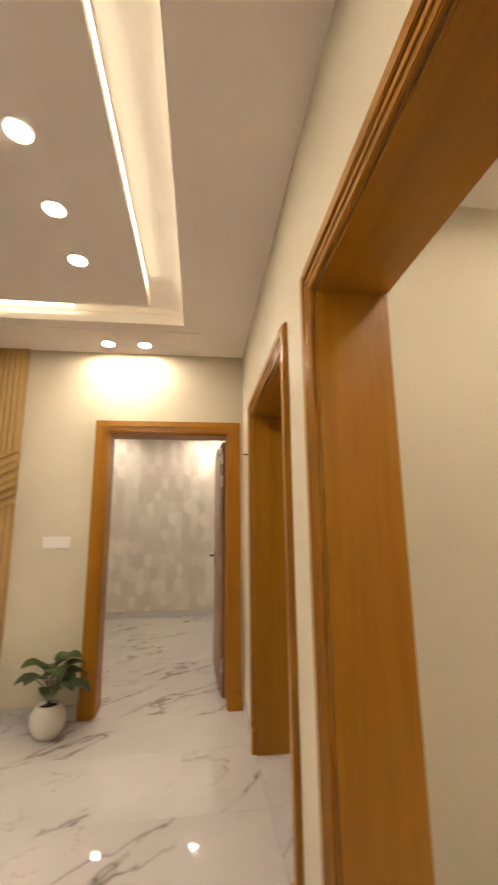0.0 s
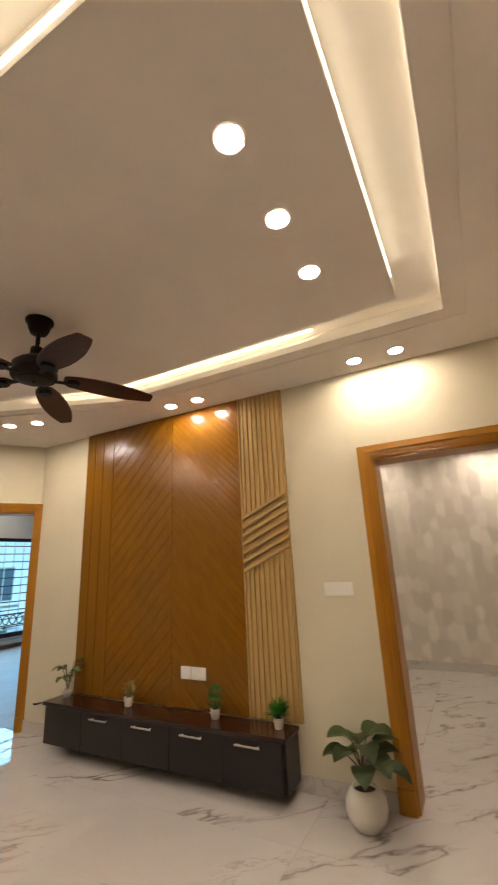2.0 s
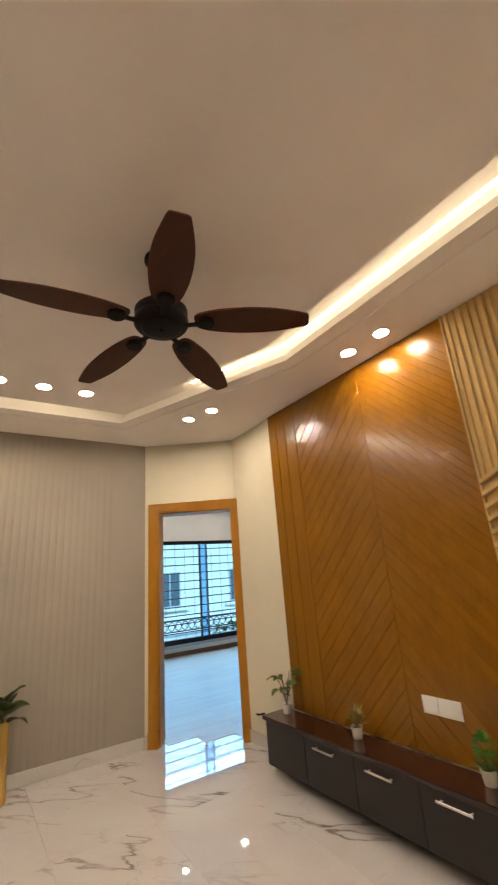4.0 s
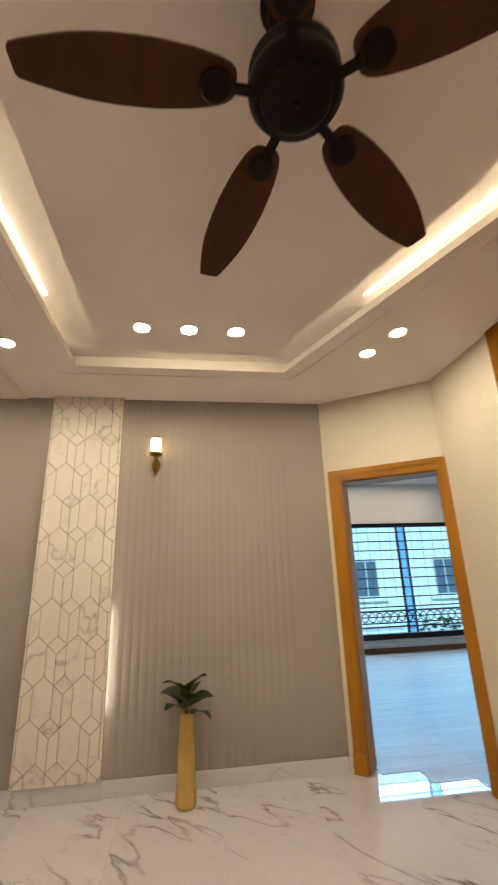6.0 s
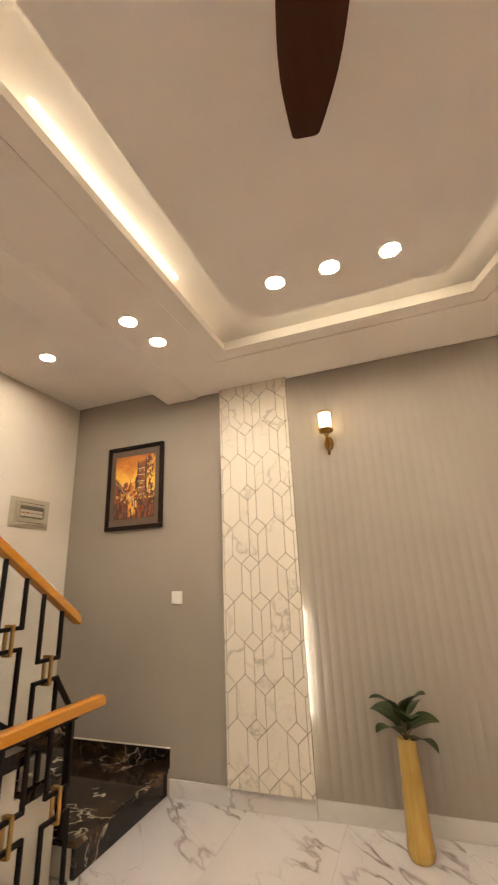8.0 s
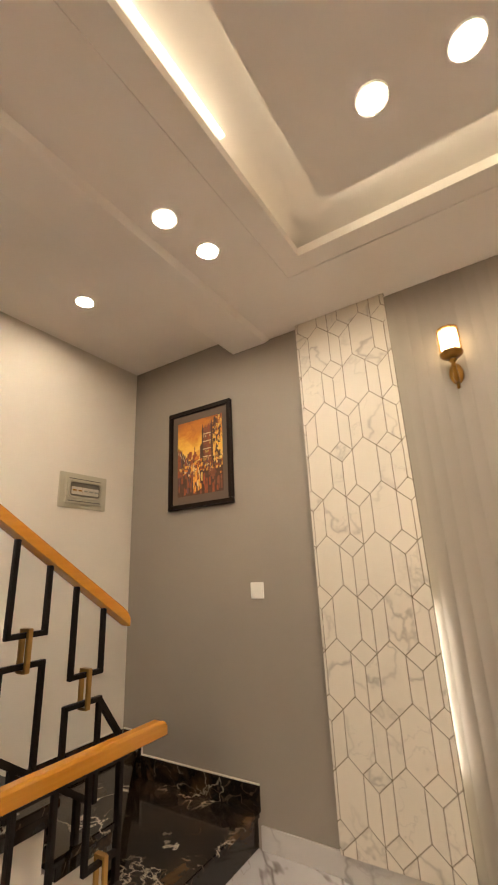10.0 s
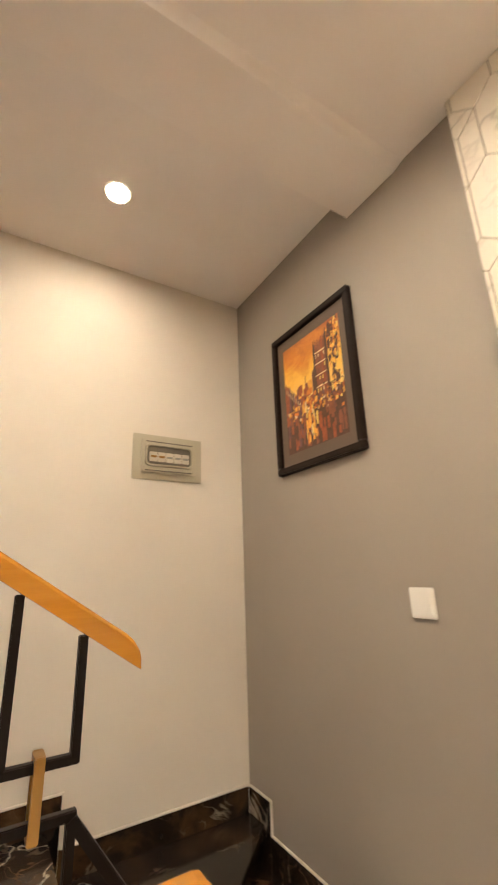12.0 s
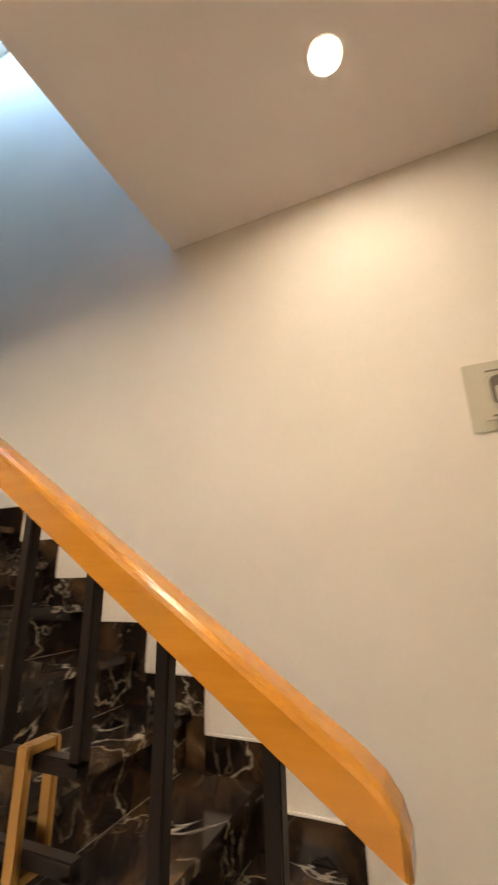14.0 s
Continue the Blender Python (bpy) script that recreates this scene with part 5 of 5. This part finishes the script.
# a triangular winder step turns from the landing into the flight
WZ = 0.2915
NOSE_A, NOSE_B = (WX + 0.001, -0.755), (-4.424, 0.022)
stair_part("winder_tread", prism([NOSE_A, (WX + 0.001, SY + 0.013), (-4.362, SY + 0.013), (-4.362, 0.022), NOSE_B], WZ - 0.028, WZ, 0.003), BLACKSTONE)
stair_part("winder_riser", prism([(WX + 0.001, -0.785), (WX + 0.001, SY + 0.013), (-4.362, SY + 0.013), (-4.362, -0.01), (-4.424, -0.01)], LZ + 0.0005, WZ - 0.0285), BLACKSTONE)
RISE, GO, Z1 = 0.1665, 0.2455, 0.458
X1 = -4.385
STEPS = 16
for k in range(STEPS):
    x0, z = X1 + k * GO, Z1 + k * RISE
    w0 = -4.431 + k * GO
    stair_part("tread", box(x0, x0 + GO + 0.024, SY + 0.0125, SYN + 0.02, z - 0.028, z, bevel=0.004), BLACKSTONE)
    stair_part("riser", box(x0 + 0.022, x0 + 0.040, SY + 0.0125, SYN, z - RISE + 0.0005, z - 0.0285), BLACKSTONE)
    stair_part("wall_skirting", box(w0, w0 + GO - 0.001, SY + 0.0005, SY + 0.012, z - 0.20, z + 0.1, bevel=0.002), BLACKSTONE)
    stair_part("sealant_bead", box(w0, w0 + GO - 0.001, SY + 0.0005, SY + 0.012, z + 0.1002, z + 0.107, bevel=0.002), CREAM_STAIR, "pale sealant bead")
    stair_part("sealant_bead", box(w0 - 0.0065, w0 - 0.0002, SY + 0.0005, SY + 0.012, z + 0.107 - RISE, z + 0.107), CREAM_STAIR, "pale sealant bead")
    stair_part("side_apron", box(x0 + 0.010, x0 + GO - 0.002, SYN + 0.0005, SYN + 0.014, z - 0.068, z - 0.0285, bevel=0.002), BLACKSTONE)
bm = bmesh.new()
prof = [(-4.361, -0.13), (-4.361, WZ - 0.03)]
for k in range(STEPS):
    x0, z = X1 + k * GO, Z1 + k * RISE
    prof += [(x0 + 0.041, z - 0.030), (x0 + GO + 0.0405, z - 0.030)]
xe = X1 + STEPS * GO
prof += [(xe, Z1 + STEPS * RISE - 0.65)]
va = [bm.verts.new((x, SY + 0.013, z)) for x, z in prof]
vb = [bm.verts.new((x, SYN - 0.0005, z)) for x, z in prof]
bm.faces.new(va)
bm.faces.new(vb)
for i in range(len(prof)):
    j = (i + 1) % len(prof)
    bm.faces.new((va[i], va[j], vb[j], vb[i]))
bmesh.ops.triangulate(bm, faces=[f for f in bm.faces if len(f.verts) > 4])
stair_part("flight_slab", bm, CREAM_STAIR, "pale painted sloping stair slab")
sk = "dark veined marble skirting of the landing"
NUB = -0.70
structure("baseboard_landing_west", box(WX, WX + 0.012, NUB + 0.0005, LY1 + 0.008, LZ + 0.0005, 0.268, bevel=0.002), BLACKSTONE, sk, "skirting")
structure("baseboard_winder_west", box(WX, WX + 0.0125, SY + 0.013, NUB, LZ + 0.0005, 0.388, bevel=0.002), BLACKSTONE, "dark veined marble skirting stepping up beside the winder", "skirting")
structure("baseboard_landing_south", box(WX + 0.0125, -4.433, SY, SY + 0.012, LZ + 0.0005, 0.388, bevel=0.002), BLACKSTONE, sk, "skirting")
for y0, y1, z0, z1 in ((NUB + 0.008, LY1 + 0.008, 0.2682, 0.2755), (SY + 0.013, NUB, 0.3882, 0.396), (NUB + 0.0002, NUB + 0.0078, 0.2682, 0.396)):
    stair_part("sealant_bead", box(WX + 0.0005, WX + 0.0115, y0, y1, z0, z1, bevel=0.002), CREAM_STAIR, "pale sealant bead")
stair_part("sealant_bead", box(WX + 0.0125, -4.44, SY + 0.0005, SY + 0.011, 0.3882, 0.396, bevel=0.002), CREAM_STAIR, "pale sealant bead")


# ---- railings ----


def u_shape(root, x0, x1, ztop0, ztop1, zbot, y, name, w=0.019):
    """Two uprights joined by a bar at their foot (or head)."""
    part(name, bar((x0, y, min(ztop0, zbot)), (x0, y, max(ztop0, zbot)), w, w), BLACK, root)
    part(name, bar((x1, y, min(ztop1, zbot)), (x1, y, max(ztop1, zbot)), w, w), BLACK, root)
    part("crossbar", bar((min(x0, x1) - w / 2, y, zbot), (max(x0, x1) + w / 2, y, zbot), w, w), BLACK, root)


def brass_link(root, xc, z0, z1, y):
    hw2 = 0.022
    bmx = bmesh.new()
    for s in (-1, 1):
        join(bmx, box(xc - 0.010, xc + 0.010, y + s * hw2 - 0.005, y + s * hw2 + 0.005, z0, z1, bevel=0.002))
    for z in (z0 + 0.005, z1 - 0.005):
        join(bmx, box(xc - 0.010, xc + 0.010, y - hw2 + 0.005, y + hw2 - 0.005, z - 0.005, z + 0.005))
    part("brass_link", bmx, BRASS, root, "rectangular brass link")


def handrail(x0, x1, y, z0, slope, w, h):
    """A wooden rail with rounded edges, an upright end and a top that falls off towards it."""
    prof = [(x0, 0.0), (x0, h * 0.42), (x0 + 0.006, h * 0.74), (x0 + 0.018, h * 0.93), (x0 + 0.036, h), (x1, h), (x1, 0.0)]
    cross = [(-w / 2, 0.0), (-w / 2 + 0.006, -0.004), (w / 2 - 0.006, -0.004), (w / 2, 0.0)]
    bmx = bmesh.new()
    rings = []
    for y2, inset in ((-w / 2, 0.010), (-w / 2 + 0.004, 0.004), (-w / 2 + 0.012, 0.0), (w / 2 - 0.012, 0.0), (w / 2 - 0.004, 0.004), (w / 2, 0.010)):
        ring = []
        for x, hh2 in prof:
            hz = max(hh2 - inset, 0.004) if hh2 > 0.0 else inset * 0.5
            ring.append(bmx.verts.new((x + (inset * 0.6 if x == x0 else 0), y + y2, z0 + slope * (x - x0) + hz)))
        rings.append(ring)
    k2 = len(prof)
    for a, b in zip(rings, rings[1:]):
        for i in range(k2):
            bmx.faces.new((a[i], a[(i + 1) % k2], b[(i + 1) % k2], b[i]))
    bmx.faces.new(rings[0])
    bmx.faces.new(rings[-1])
    return bmx


rail1 = empty("stair_railing", "stair railing with orange wooden handrail, black bars and brass links", "railing", (0, 0, 0))
RY = 0.045
S = RISE / GO


def under(x):
    return 1.117 + S * (x + 4.435)


RX1 = -0.62
part("handrail", handrail(-4.412, RX1, RY, under(-4.412), S, 0.059, 0.055), RAILWOOD, rail1, "orange varnished wooden handrail")


def low_bar(x):
    return 0.60 + S * (x + 4.21)


part("bottom_bar", bar((-4.26, RY, low_bar(-4.26)), (RX1, RY, low_bar(RX1)), 0.022, 0.022, 0.002), BLACK, rail1)
k = 0
while -4.285 + k * 0.2555 + 0.15 < RX1:
    x0 = -4.285 + k * 0.2555
    x1 = x0 + 0.135
    zb = 0.985 + k * 0.2555 * S
    u_shape(rail1, x0, x1, under(x0) - 0.002, under(x1) - 0.002, zb, RY, "upper_baluster")
    zt = zb - 0.097
    xa, xb = x0 + 0.005, x1 + 0.022
    xa, xb = x0 - 0.002, x1 + 0.012
    u_shape(rail1, xa, xb, low_bar(xa), low_bar(xb), zt, RY, "lower_baluster")
    brass_link(rail1, (x0 + x1) / 2, zt - 0.022, zb + 0.022, RY)
    xf = x0 + 0.07
    part("foot", bar((xf, RY, Z1 + math.floor((xf - X1) / GO) * RISE), (xf, RY, low_bar(xf)), 0.022, 0.022), BLACK, rail1)
    k += 1
part("end_brace", bar((-4.285, RY, 0.885), (-4.405, RY, 0.72), 0.022, 0.022), BLACK, rail1)
part("end_post", bar((-4.405, RY, LZ), (-4.405, RY, 0.728), 0.024, 0.024), BLACK, rail1)

rail2 = empty("landing_railing", "low level railing with orange wooden handrail, black bars and brass links", "railing", (0, 0, 0))
GY = 0.138
GX1 = -0.4
part("handrail", handrail(-4.55, GX1, GY, 0.7025, 0.0, 0.060, 0.060), RAILWOOD, rail2, "orange varnished wooden handrail")
part("under_rail", box(-4.35, GX1, GY - 0.015, GY + 0.015, 0.690, 0.7015), BLACK, rail2)
k = 0
while -4.325 + k * 0.267 + 0.15 < GX1:
    x0 = -4.325 + k * 0.267
    x1 = x0 + 0.137
    u_shape(rail2, x0, x1, 0.69, 0.69, 0.415, GY, "upper_baluster")
    u_shape(rail2, x0 - 0.012, x1 + 0.008, 0.03, 0.03, 0.310, GY, "lower_baluster")
    brass_link(rail2, (x0 + x1) / 2, 0.288, 0.437, GY)
    k += 1
part("bottom_bar", box(-4.36, GX1, GY - 0.011, GY + 0.011, 0.001, 0.023), BLACK, rail2)

# ---- floor tiles and boards, piece by piece ----
tile_shapes = {}


def floor_tile(x0, x1, y0, y1, parent, mt, z0, z1, name):
    key = (round(x1 - x0, 4), round(y1 - y0, 4), name)
    if key not in tile_shapes:
        bmx = box(0, x1 - x0, 0, y1 - y0, z0, z1)
        me = bpy.data.meshes.new(name)
        bmesh.ops.recalc_face_normals(bmx, faces=bmx.faces)
        bmx.to_mesh(me)
        bmx.free()
        me.materials.append(mt)
        tile_shapes[key] = me
    o = new(name, tile_shapes[key])
    o.location = (x0, y0, 0)
    o.parent = parent
    return o


def lay(x0, x1, y0, y1, sx, sy, parent, mt, name, gap=0.0012):
    y = y0
    while y < y1 - 0.01:
        x = x0
        while x < x1 - 0.01:
            floor_tile(x + gap / 2, min(x + sx, x1) - gap / 2, y + gap / 2, min(y + sy, y1) - gap / 2, parent, mt, -0.0119, 0.0, name)
            x += sx
        y += sy


lay(WX, 0.0, 0.12, NY, 1.2, 0.6, floor, FLOOR, "tile")
lay(0.0, 3.2, 0.12, NY, 1.2, 0.6, floor, FLOOR, "tile")
lay(-3.6, 2.0, NY, 7.05, 1.2, 0.6, floor, FLOOR, "tile")
lay(-0.25, 3.2, SY, 0.12, 1.2, 0.5, floor, FLOOR, "tile")
fb = bpy.data.objects["floor_bedroom"]
x = -9.35
while x < -4.25:
    y = 2.7 - (abs(hash(round(x, 2))) % 7) * 0.15
    while y < 7.8:
        a, b = max(y, 2.7), min(y + 1.25, 7.8)
        # boards stop under the slanting wall
        if x + 0.19 > C1[0]:
            a = max(a, min(C1[1] + (x + 0.19 - C1[0]) * U.y / U.x, NY + 0.1) + 0.08)
        if b - a > 0.03:
            floor_tile(x + 0.0008, x + 0.1892, a, b - 0.0015, fb, LAMINATE, -0.0149, 0.003, "floor_board")
        y += 1.25
    x += 0.19
